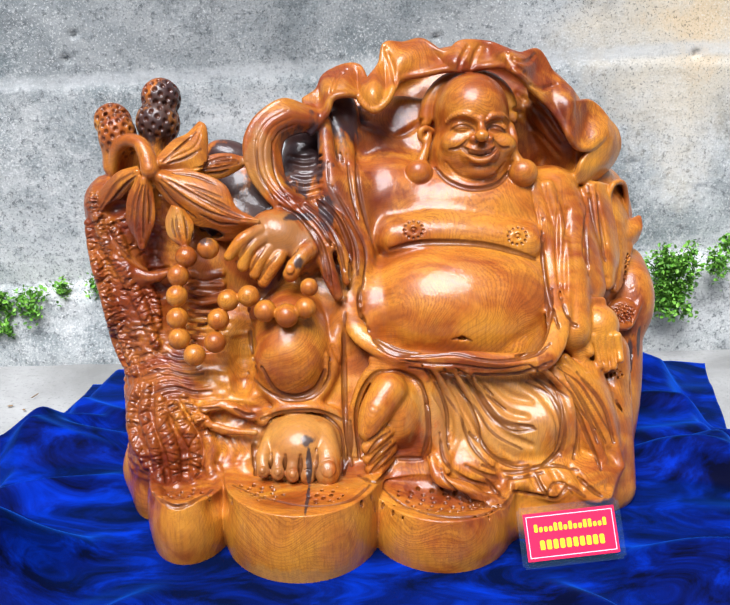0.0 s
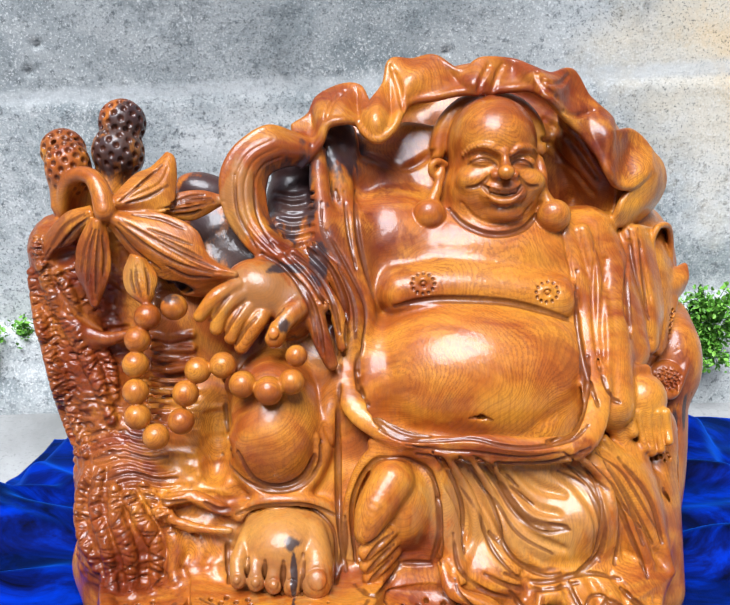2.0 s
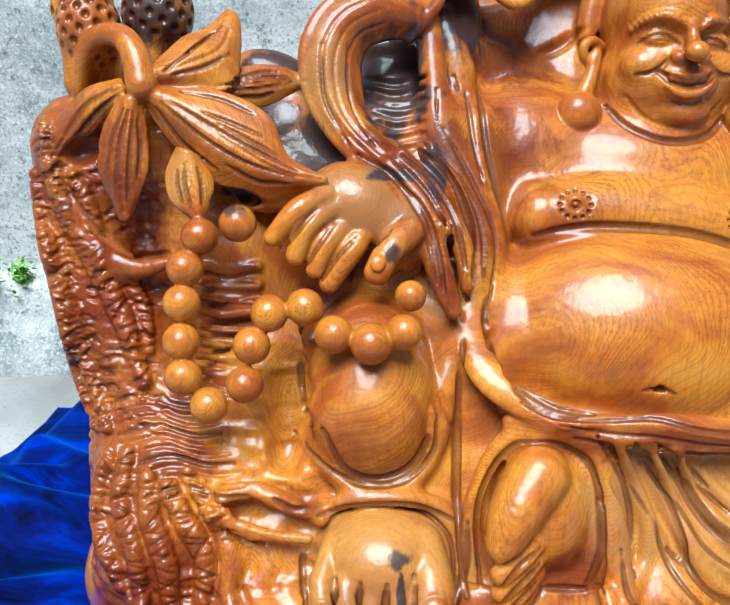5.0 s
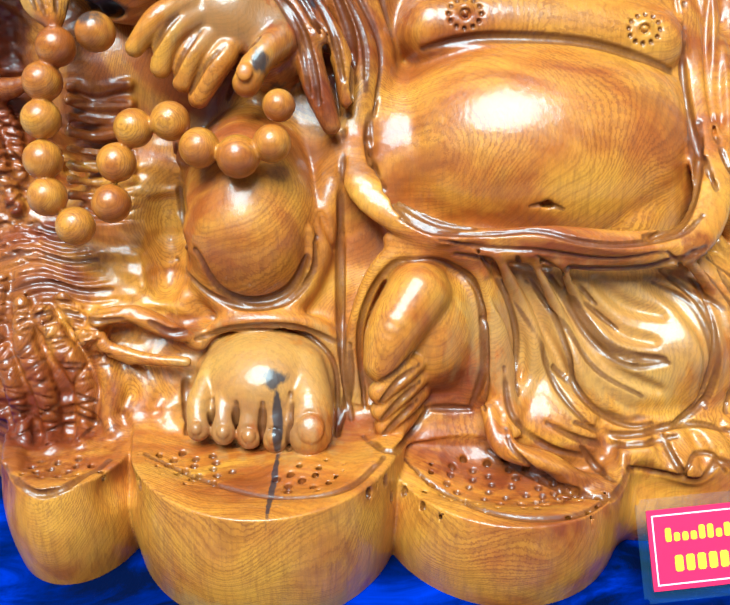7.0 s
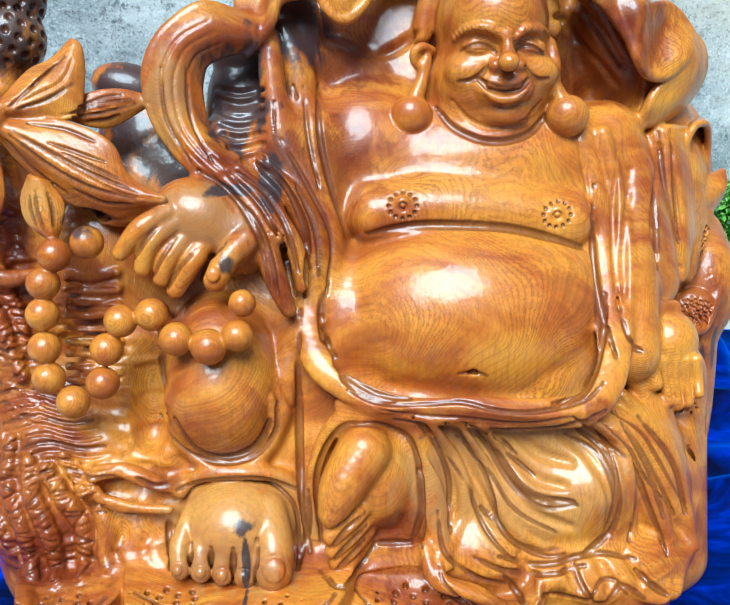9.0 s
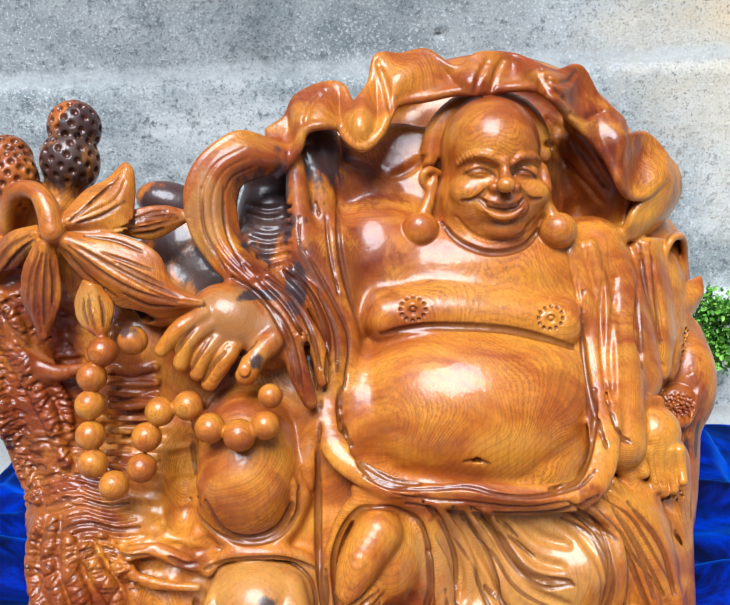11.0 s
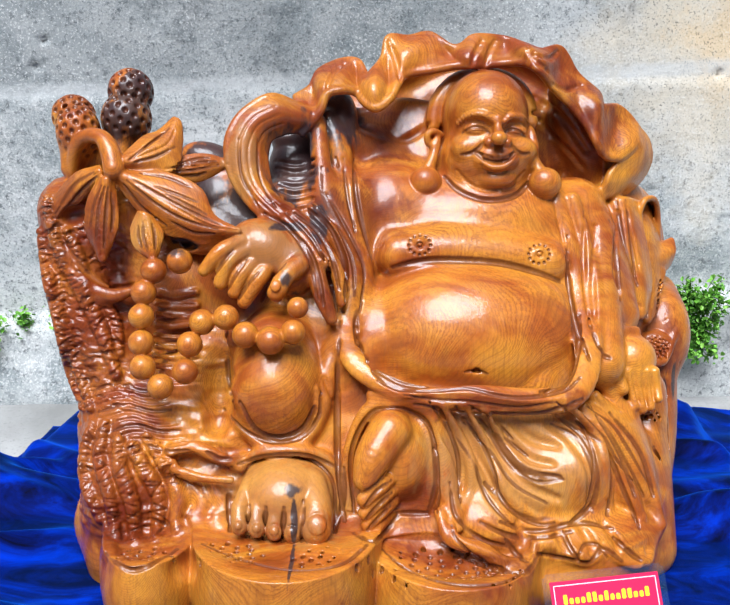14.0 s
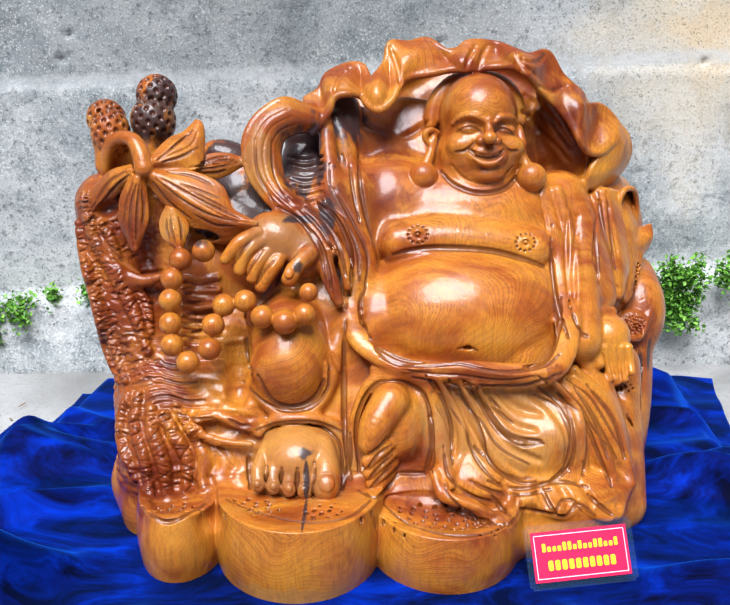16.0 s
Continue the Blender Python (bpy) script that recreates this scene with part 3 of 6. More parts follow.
# base: a cloud of rounded lobes
lobe((-0.306, 1.165), 0.046, 0.085, 0.160)
lobe((-0.243, 1.058), 0.056, 0.082, 0.163)
lobe((-0.087, 1.055), 0.110, 0.118, 0.171)
lobe((0.108, 1.068), 0.103, 0.110, 0.149)
lobe((0.265, 1.150), 0.105, 0.115, 0.146)
lobe((0.00, 1.250), 0.300, 0.130, 0.146)
egg((-0.087, 1.055, 0.176), (0.100, 0.108, 0.016), k=0.002, cut=True)
egg((0.108, 1.068, 0.154), (0.094, 0.100, 0.015), k=0.002, cut=True)
egg((-0.243, 1.058, 0.167), (0.048, 0.072, 0.012), k=0.002, cut=True)

# canopy: a thick hollow shell with its front sliced off
egg((0.177, 1.420, 0.532), (0.205, 0.105, 0.188), (-18, 0, 0), k=0.02)
egg((0.158, 1.335, 0.573), (0.178, 0.125, 0.165), (-16, 0, 0), k=0.006, cut=True)
block((0.12, 1.215, 0.66), (0.40, 0.12, 0.30), (-8, 0, 0), 0.02, 0.004, True)
egg((0.172, 1.430, 0.584), (0.150, 0.030, 0.100), (-14, 0, 0), k=0.012)
# body mass behind everything, leaning back
block((0.004, 1.174, 0.224), (0.255, 0.070, 0.205), LEAN_BACK, 0.04, 0.02)
block((0.346, 1.220, 0.161), (0.065, 0.070, 0.140), LEAN_BACK, 0.04, 0.03)
block((0.149, 1.312, 0.385), (0.155, 0.075, 0.150), LEAN_BACK, 0.05, 0.03)
egg((0.348, 1.390, 0.417), (0.085, 0.065, 0.150), LEAN_BACK, k=0.02)
tube([(0.416, 1.360, 0.272), (0.403, 1.310, 0.149), (0.371, 1.235, 0.024)], [0.050, 0.056, 0.050], k=0.015)
egg((0.012, 1.405, 0.569), (0.095, 0.030, 0.100), LEAN_BACK, k=0.015)
tube([(0.341, 1.395, 0.525), (0.298, 1.400, 0.599), (0.274, 1.390, 0.651)], [0.02, 0.03, 0.02], k=0.02)
tube([(-0.003, 1.360, 0.502), (0.049, 1.385, 0.557), (0.086, 1.395, 0.607)], [0.03, 0.03, 0.02], k=0.015)
rough((-0.30, 0.98, 0.12), (0.40, 1.30, 0.52), 0.045, 0.010, 9)
# carved ground between the canopy and the shoulder, and behind the leaves
shell([[(-0.061, 1.365, 0.619), (-0.003, 1.378, 0.613), (0.048, 1.388, 0.626), (0.089, 1.385, 0.623)], [(-0.057, 1.345, 0.564), (-0.017, 1.352, 0.563), (0.034, 1.358, 0.569), (0.084, 1.358, 0.576)], [(-0.010, 1.315, 0.498), (0.008, 1.322, 0.507), (0.048, 1.335, 0.530), (0.084, 1.342, 0.550)]], 0.013, 0.008)
egg((-0.033, 1.342, 0.611), (0.024, 0.020, 0.042), LEAN_BACK, k=0.003)
egg((-0.291, 1.222, 0.505), (0.034, 0.020, 0.050), k=0.008)
# robe panels beside the body
tube([(0.297, 1.341, 0.499), (0.313, 1.305, 0.441), (0.304, 1.232, 0.374), (0.301, 1.178, 0.328)], [.030, .034, .034, .030], k=0.015)
tube([(-0.049, 1.350, 0.621), (-0.035, 1.345, 0.579), (-0.028, 1.320, 0.511), (-0.023, 1.285, 0.446), (-0.029, 1.230, 0.389), (-0.031, 1.165, 0.326)], [.016, .026, .034, .036, .034, .026], k=0.015)
# torso
egg((0.147, 1.335, 0.478), (0.150, 0.075, 0.085), LEAN_BACK, k=0.02)
egg((0.137, 1.250, 0.337), (0.150, 0.124, 0.112), (-24, 0, 0), k=0.004)
block((0.137, 1.247, 0.326), (0.142, 0.098, 0.084), (-24, 0, 0), 0.083, 0.035)
tube([(0.046, 1.245, 0.450), (0.102, 1.250, 0.452), (0.171, 1.252, 0.448), (0.238, 1.252, 0.439)], [0.030, 0.035, 0.035, 0.031], k=0.010)
egg((0.145, 1.308, 0.473), (0.125, 0.060, 0.06), LEAN_BACK, k=0.02)
carve([(0.037, 1.222, 0.438), (0.065, 1.216, 0.447), (0.099, 1.214, 0.451), (0.167, 1.216, 0.448), (0.216, 1.220, 0.436), (0.253, 1.230, 0.421)], 0.0045, 0.003, darken=True)
egg((0.033, 1.315, 0.494), (0.065, 0.055, 0.075), LEAN_BACK, k=0.02)
for c in ((0.070, 1.206, 0.472), (0.221, 1.212, 0.461)):
    q = onto(c)
    egg((q[0], q[1] + 0.003, q[2]), (0.0085, 0.005, 0.0085), k=0.002)
    egg((q[0], q[1] - 0.001, q[2]), (0.0048, 0.004, 0.0048), k=0.001, cut=True)
    egg((q[0], q[1] + 0.002, q[2]), (0.0030, 0.004, 0.0030), k=0.001)
    for i in range(12):
        a = i * math.pi / 6
        d = onto((q[0] + 0.0135 * math.cos(a), q[1], q[2] + 0.0125 * math.sin(a)))
        egg(d, (0.0021, 0.0035, 0.0021), k=0.0006, cut=True)
        DARKENED.append((np.array([d, d + SIGHT * 0.003]), 0.0018))
egg((0.137, 1.128, 0.336), (0.0045, 0.010, 0.0036), k=0.002, cut=True)
carve([(0.123, 1.128, 0.334), (0.137, 1.128, 0.336), (0.150, 1.128, 0.332)], 0.0020, 0.001, darken=True)

# robe edge round the body and sash
ROBE = [(0.006, 1.303, 0.500), (-0.011, 1.252, 0.441), (-0.020, 1.175, 0.380), (-0.010, 1.129, 0.346), (0.030, 1.106, 0.325), (0.081, 1.096, 0.316),
        (0.138, 1.091, 0.321), (0.203, 1.095, 0.315), (0.248, 1.105, 0.317), (0.274, 1.146, 0.348), (0.275, 1.212, 0.395), (0.268, 1.272, 0.464), (0.253, 1.302, 0.519)]
tube(ROBE, [0.015, 0.016, 0.015, 0.014, 0.012, 0.011, 0.011, 0.012, 0.017, 0.017, 0.015, 0.013, 0.012], k=0.008, flat=(0.0, -0.85, 0.5), thin=0.5)
tube([(0.010, 1.112, 0.311), (0.075, 1.101, 0.306), (0.113, 1.094, 0.307), (0.178, 1.094, 0.299), (0.237, 1.099, 0.300)], [0.005, 0.006, 0.007, 0.006, 0.004], k=0.010)
tube([(0.094, 1.099, 0.312), (0.145, 1.093, 0.312), (0.204, 1.096, 0.305)], [0.004, 0.007, 0.004], k=0.003)
carve([(-0.008, 1.226, 0.420), (-0.008, 1.161, 0.378), (0.004, 1.126, 0.352), (0.039, 1.106, 0.331), (0.075, 1.099, 0.325)], 0.0044, 0.002, darken=True)
carve([(0.209, 1.098, 0.322), (0.238, 1.109, 0.327), (0.259, 1.145, 0.355), (0.264, 1.200, 0.399)], 0.0044, 0.002, darken=True)
tube([(0.2596, 1.3006, 0.5153), (0.274, 1.2757, 0.4634), (0.2795, 1.226, 0.4053), (0.278, 1.1594, 0.3496)], 0.008, k=0.006)
tube([(0.244, 1.3006, 0.5153), (0.2585, 1.2757, 0.4634), (0.2643, 1.226, 0.4053), (0.2722, 1.1594, 0.3496)], 0.007, k=0.006)
tube([(0.278, 1.3006, 0.5153), (0.2924, 1.2757, 0.4634), (0.2975, 1.226, 0.4053), (0.285, 1.1594, 0.3496)], 0.01, k=0.006)
carve([(0.251, 1.295, 0.517), (0.261, 1.262, 0.467), (0.265, 1.200, 0.399), (0.263, 1.135, 0.359)], 0.0028)
carve([(0.292, 1.283, 0.505), (0.284, 1.232, 0.432), (0.283, 1.179, 0.378)], 0.0030)

# head
egg((0.162, 1.340, 0.618), (0.0570, 0.064, 0.060), (-12, 0, 0), k=0.003)
egg((0.161, 1.334, 0.632), (0.0480, 0.050, 0.044), k=0.010)
egg((0.164, 1.325, 0.564), (0.0655, 0.056, 0.053), (-8, 0, 0), k=0.016)
tube([(0.117, 1.318, 0.532), (0.163, 1.298, 0.518), (0.214, 1.318, 0.532)], [0.012, 0.015, 0.012], k=0.010)
# brow ridges with combed tufts
for brow in ([(0.120, 1.285, 0.614), (0.133, 1.278, 0.625), (0.148, 1.273, 0.627), (0.163, 1.272, 0.620)], [(0.177, 1.272, 0.618), (0.186, 1.274, 0.625), (0.201, 1.280, 0.622), (0.211, 1.288, 0.613)]):
    ridge = [on(q, 0.0005) for q in brow]
    tube(ridge, [0.0030, 0.0044, 0.0046, 0.0032], k=0.003)
    for c in curve_points(brow, 0.001, 4)[:, :3]:
        carve([tuple(c + (-0.003, 0, 0.006)), tuple(c + (0.001, 0, 0.000)), tuple(c + (0.003, 0, -0.004))], 0.0011, 0.0006)
# eye sockets, lids and the narrow laughing slits
for c in ((0.143, 1.276, 0.609), (0.192, 1.276, 0.608)):
    egg(on(c, 0.003), (0.0185, 0.006, 0.0100), k=0.005, cut=True)
    egg(on(c, -0.004), (0.0160, 0.009, 0.0085), k=0.002)
for lid in ([(0.125, 1.276, 0.604), (0.137, 1.272, 0.611), (0.148, 1.270, 0.611), (0.159, 1.272, 0.604)], [(0.176, 1.272, 0.604), (0.186, 1.270, 0.610), (0.197, 1.274, 0.607), (0.206, 1.280, 0.599)]):
    carve(lid, 0.0023, 0.0005, darken=True)
    carve([(q[0], q[1], q[2] + 0.0075) for q in lid], 0.0014, 0.0008)
    carve([(q[0], q[1], q[2] - 0.0050) for q in lid[1:]], 0.0012, 0.0010)
# nose
tube([on((0.169, 1.272, 0.622), -0.002), on((0.168, 1.268, 0.610), 0.004), on((0.168, 1.262, 0.600), 0.009)], [0.0040, 0.0052, 0.0080], k=0.004)
egg(on((0.169, 1.264, 0.597), 0.004), (0.0105, 0.010, 0.0090), k=0.002)
egg(on((0.158, 1.270, 0.592), 0.002), (0.0072, 0.008, 0.0066), k=0.002)
egg(on((0.181, 1.270, 0.592), 0.002), (0.0072, 0.008, 0.0066), k=0.002)
for c in ((0.162, 1.262, 0.588), (0.175, 1.262, 0.588)):
    q = on(c)
    egg(q, (0.0036, 0.005, 0.0022), k=0.0008, cut=True)
    DARKENED.append((np.array([q, q + SIGHT * 0.003]), 0.0026))
# cheeks, the grin with its row of teeth, lips and chin
egg(on((0.138, 1.280, 0.585), -0.0115), (0.0240, 0.016, 0.0170), k=0.007)
egg(on((0.203, 1.280, 0.584), -0.0115), (0.0215, 0.016, 0.0165), k=0.007)
egg(on((0.171, 1.278, 0.570), -0.004), (0.0280, 0.012, 0.0170), k=0.006)
carve([(0.151, 1.268, 0.593), (0.145, 1.270, 0.584), (0.136, 1.274, 0.577), (0.125, 1.282, 0.574)], 0.0028, 0.0015, darken=True)
carve([(0.187, 1.268, 0.592), (0.194, 1.270, 0.583), (0.203, 1.276, 0.577), (0.213, 1.282, 0.577)], 0.0028, 0.0015, darken=True)
GRIN = [on(q) for q in ((0.143, 1.272, 0.579), (0.154, 1.266, 0.573), (0.169, 1.264, 0.571), (0.183, 1.266, 0.573), (0.193, 1.272, 0.580))]
tube(GRIN, [.0022, .0046, .0058, .0046, .0022], k=0.0010, cut=True)
DARKENED.append((np.array(GRIN) + SIGHT * 0.003, 0.0042))
tube([q + SIGHT * 0.0040 + np.array((0, 0, 0.0022)) for q in GRIN[1:4]], 0.0030, k=0.0005)
for t in np.linspace(0.1, 0.9, 7):
    q = GRIN[1] + (GRIN[3] - GRIN[1]) * t + np.array((0, 0, -0.0025 * (1 - (2 * t - 1) ** 2)))
    tube([tuple(q + SIGHT * 0.001 + np.array((0, 0, 0.004))), tuple(q + SIGHT * 0.001)], 0.0006, k=0.0003, cut=True)
tube([on(q, 0.0005) for q in ((0.150, 1.270, 0.567), (0.160, 1.266, 0.562), (0.171, 1.264, 0.561), (0.181, 1.266, 0.563), (0.190, 1.270, 0.569))], [.0020, .0034, .0040, .0034, .0020], k=0.0012)
tube([on(q) for q in ((0.153, 1.268, 0.579), (0.163, 1.264, 0.577), (0.169, 1.264, 0.576), (0.176, 1.264, 0.577), (0.186, 1.268, 0.580))], [.0014, .0022, .0018, .0022, .0014], k=0.0012)
carve([(0.154, 1.270, 0.557), (0.171, 1.266, 0.552), (0.188, 1.270, 0.558)], 0.0026, 0.0020)
egg(on((0.174, 1.276, 0.545), -0.006), (0.0240, 0.014, 0.0120), k=0.005)
carve([(0.121, 1.290, 0.553), (0.138, 1.280, 0.537), (0.162, 1.274, 0.530), (0.190, 1.278, 0.536), (0.210, 1.290, 0.553)], 0.0022, 0.0025)
carve([(0.106, 1.300, 0.543), (0.125, 1.290, 0.526), (0.160, 1.284, 0.515), (0.198, 1.290, 0.520), (0.221, 1.300, 0.540)], 0.0042, 0.0015, darken=True)
# ears with long straps and round lobes
tube([(0.094, 1.312, 0.580), (0.084, 1.308, 0.586), (0.083, 1.308, 0.597), (0.091, 1.312, 0.601), (0.101, 1.318, 0.596)], 0.0045, k=0.002)
tube([(0.095, 1.312, 0.588), (0.091, 1.304, 0.570), (0.084, 1.296, 0.552)], [0.006, 0.0065, 0.009], k=0.005)
egg((0.081, 1.292, 0.536), (0.0215, 0.019, 0.0215), k=0.002)
tube([(0.220, 1.318, 0.603), (0.224, 1.310, 0.586), (0.224, 1.302, 0.568), (0.231, 1.296, 0.552)], [0.005, 0.006, 0.0065, 0.009], k=0.005)
egg((0.238, 1.292, 0.537), (0.0220, 0.019, 0.0215), k=0.002)
# rim behind the head
egg((0.161, 1.384, 0.611), (0.074, 0.030, 0.066), (-10, 0, 0), k=0.004)
tube([(0.092, 1.350, 0.605), (0.101, 1.362, 0.637), (0.126, 1.370, 0.662), (0.162, 1.374, 0.670), (0.198, 1.372, 0.661), (0.220, 1.366, 0.638), (0.227, 1.352, 0.610)], [0.010, 0.012, 0.013, 0.013, 0.013, 0.012, 0.009], k=0.008)

# ruffled rim of the canopy leaf: a folded band from its back edge to its rolled front edge
RIM = [
    ((-0.090, 1.318, 0.642), (-0.080, 1.290, 0.599)), ((-0.071, 1.330, 0.654), (-0.058, 1.292, 0.625)), ((-0.060, 1.345, 0.674), (-0.049, 1.298, 0.646)), ((-0.032, 1.352, 0.687), (-0.031, 1.300, 0.652)),
    ((-0.010, 1.345, 0.687), (-0.011, 1.308, 0.649)), ((0.002, 1.325, 0.670), (-0.001, 1.296, 0.638)), ((0.012, 1.325, 0.678), (0.015, 1.288, 0.631)), ((0.024, 1.345, 0.693), (0.033, 1.298, 0.644)),
    ((0.031, 1.362, 0.718), (0.043, 1.315, 0.662)), ((0.058, 1.372, 0.718), (0.054, 1.335, 0.672)), ((0.086, 1.372, 0.723), (0.085, 1.340, 0.677)), ((0.113, 1.362, 0.708), (0.116, 1.345, 0.683)),
    ((0.128, 1.360, 0.709), (0.140, 1.340, 0.685)), ((0.147, 1.366, 0.721), (0.156, 1.348, 0.685)), ((0.187, 1.376, 0.719), (0.187, 1.352, 0.688)), ((0.211, 1.356, 0.711), (0.210, 1.340, 0.689)),
    ((0.233, 1.352, 0.704), (0.225, 1.322, 0.681)), ((0.264, 1.374, 0.707), (0.250, 1.338, 0.658)), ((0.289, 1.376, 0.674), (0.276, 1.338, 0.635)), ((0.317, 1.366, 0.650), (0.298, 1.332, 0.610)),
    ((0.321, 1.352, 0.634), (0.310, 1.322, 0.588)), ((0.350, 1.376, 0.631), (0.326, 1.330, 0.570)), ((0.376, 1.384, 0.610), (0.348, 1.340, 0.567)), ((0.382, 1.378, 0.588), (0.367, 1.352, 0.580))]
back, front = [a for a, b in RIM], [b for a, b in RIM]
belly = [tuple((np.array(a) + b) / 2 + np.array((0, 0.010 * math.sin(i * 1.9), 0.004 * math.cos(i * 1.3)))) for i, (a, b) in enumerate(RIM)]
shell([back, belly, front], [0.0048, 0.0070, 0.0042], 0.003)
tube(front, 0.0052, k=0.003, n=6)
shell([[(0.379, 1.382, 0.605), (0.400, 1.392, 0.584), (0.406, 1.392, 0.557), (0.390, 1.382, 0.529), (0.360, 1.368, 0.508)], [(0.373, 1.366, 0.590), (0.378, 1.362, 0.572), (0.376, 1.360, 0.553), (0.363, 1.352, 0.537), (0.342, 1.346, 0.517)],
       [(0.365, 1.352, 0.575), (0.353, 1.346, 0.561), (0.340, 1.340, 0.549), (0.333, 1.336, 0.535), (0.329, 1.340, 0.517)]], [0.005, 0.008, 0.006], 0.004)
# folds running off the rim into the hollow
for pts in ([(0.031, 1.350, 0.714), (0.040, 1.340, 0.691), (0.046, 1.330, 0.663)], [(0.155, 1.360, 0.716), (0.146, 1.350, 0.700), (0.140, 1.340, 0.684)], [(0.173, 1.360, 0.717), (0.165, 1.350, 0.703), (0.159, 1.340, 0.686)], [(0.215, 1.350, 0.709), (0.219, 1.340, 0.696), (0.241, 1.340, 0.678)],
            [(0.258, 1.360, 0.704), (0.246, 1.350, 0.695), (0.225, 1.350, 0.698)], [(-0.027, 1.340, 0.684), (-0.043, 1.330, 0.671), (-0.050, 1.320, 0.652)], [(0.293, 1.360, 0.661), (0.270, 1.350, 0.655), (0.252, 1.350, 0.661)]):
    carve(pts, 0.0036, 0.004)
for pts in ([(0.237, 1.380, 0.645), (0.277, 1.390, 0.612), (0.314, 1.390, 0.568)], [(0.234, 1.380, 0.620), (0.271, 1.390, 0.586), (0.309, 1.380, 0.547)], [(0.040, 1.350, 0.578), (0.070, 1.360, 0.591), (0.087, 1.360, 0.606)]):
    carve(pts, 0.0050, 0.006)

# leaf panels on the far side of the canopy
egg((0.405, 1.420, 0.433), (0.045, 0.030, 0.090), LEAN_BACK, k=0.02)
shell([[(0.336, 1.352, 0.489), (0.345, 1.335, 0.455), (0.354, 1.318, 0.414), (0.361, 1.305, 0.384), (0.370, 1.292, 0.355)], [(0.357, 1.345, 0.504), (0.362, 1.325, 0.465), (0.371, 1.308, 0.425), (0.376, 1.294, 0.391), (0.379, 1.284, 0.362)],
       [(0.389, 1.372, 0.498), (0.389, 1.350, 0.467), (0.396, 1.336, 0.432), (0.400, 1.324, 0.397), (0.394, 1.308, 0.363)]], [0.006, 0.009, 0.006], 0.005)
shell([[(0.392, 1.358, 0.451), (0.388, 1.356, 0.482), (0.396, 1.362, 0.505), (0.416, 1.380, 0.503), (0.428, 1.394, 0.479), (0.434, 1.398, 0.436)], [(0.408, 1.405, 0.439), (0.404, 1.405, 0.471), (0.411, 1.410, 0.494), (0.428, 1.420, 0.494), (0.436, 1.424, 0.472), (0.441, 1.424, 0.429)]], 0.0042, 0.003)
shell([[(0.397, 1.358, 0.439), (0.430, 1.385, 0.434), (0.455, 1.402, 0.439)], [(0.400, 1.346, 0.428), (0.428, 1.368, 0.419), (0.454, 1.392, 0.425)], [(0.408, 1.350, 0.410), (0.433, 1.370, 0.402), (0.451, 1.392, 0.407)]], [0.005, 0.006, 0.005], 0.003)
shell([[(0.405, 1.350, 0.410), (0.409, 1.335, 0.378), (0.401, 1.315, 0.344)], [(0.432, 1.366, 0.400), (0.424, 1.350, 0.377), (0.415, 1.332, 0.354)]], 0.007, 0.005)
egg((0.453, 1.400, 0.341), (0.024, 0.026, 0.046), LEAN_BACK, k=0.004)
tube([(0.310, 1.330, 0.494), (0.323, 1.315, 0.461), (0.328, 1.295, 0.414), (0.346, 1.285, 0.388)], [0.006, 0.008, 0.008, 0.004], k=0.008)
carve([(0.333, 1.330, 0.487), (0.343, 1.310, 0.447), (0.347, 1.290, 0.400), (0.347, 1.280, 0.380)], 0.0036, 0.002, darken=True)
for pts in ([(0.348, 1.340, 0.492), (0.355, 1.320, 0.452), (0.364, 1.300, 0.412)], [(0.365, 1.340, 0.499), (0.372, 1.320, 0.459), (0.381, 1.310, 0.417)], [(0.355, 1.300, 0.397), (0.373, 1.290, 0.377), (0.383, 1.290, 0.369)]):
    carve(pts, 0.0022, 0.003)

# sleeve and hand on the lotus pod
tube([(0.291, 1.345, 0.498), (0.319, 1.312, 0.424), (0.334, 1.262, 0.367)], [0.040, 0.044, 0.036], k=0.012)
tube([(0.299, 1.215, 0.365), (0.327, 1.212, 0.359), (0.353, 1.220, 0.357)], [0.006, 0.009, 0.008], k=0.006)
egg((0.309, 1.205, 0.361), (0.014, 0.012, 0.008), k=0.003, cut=True)
carve([(0.348, 1.320, 0.496), (0.336, 1.275, 0.434), (0.337, 1.250, 0.398)], 0.004, 0.004)
carve([(0.310, 1.290, 0.482), (0.302, 1.255, 0.411), (0.302, 1.230, 0.367)], 0.003, 0.006)
egg((0.440, 1.375, 0.308), (0.045, 0.055, 0.075), LEAN_BACK, k=0.01)
tube([(0.390, 1.285, 0.297), (0.423, 1.295, 0.289), (0.449, 1.330, 0.324)], 0.006, k=0.004)
egg((0.416, 1.315, 0.304), (0.026, 0.014, 0.024), LEAN_BACK, k=0.003)
egg((0.357, 1.245, 0.242), (0.052, 0.050, 0.066), LEAN_BACK, k=0.01)
egg((0.347, 1.211, 0.322), (0.034, 0.034, 0.034), LEAN_BACK, k=0.006)
tube([(0.3367, 1.182, 0.3172), (0.3427, 1.178, 0.2966), (0.3472, 1.168, 0.2763)], [0.0068, 0.0068, 0.0062], k=0.0025)
tube([(0.3497, 1.182, 0.3172), (0.3537, 1.178, 0.2966), (0.3566, 1.168, 0.271)], [0.0068, 0.0068, 0.0062], k=0.0025)
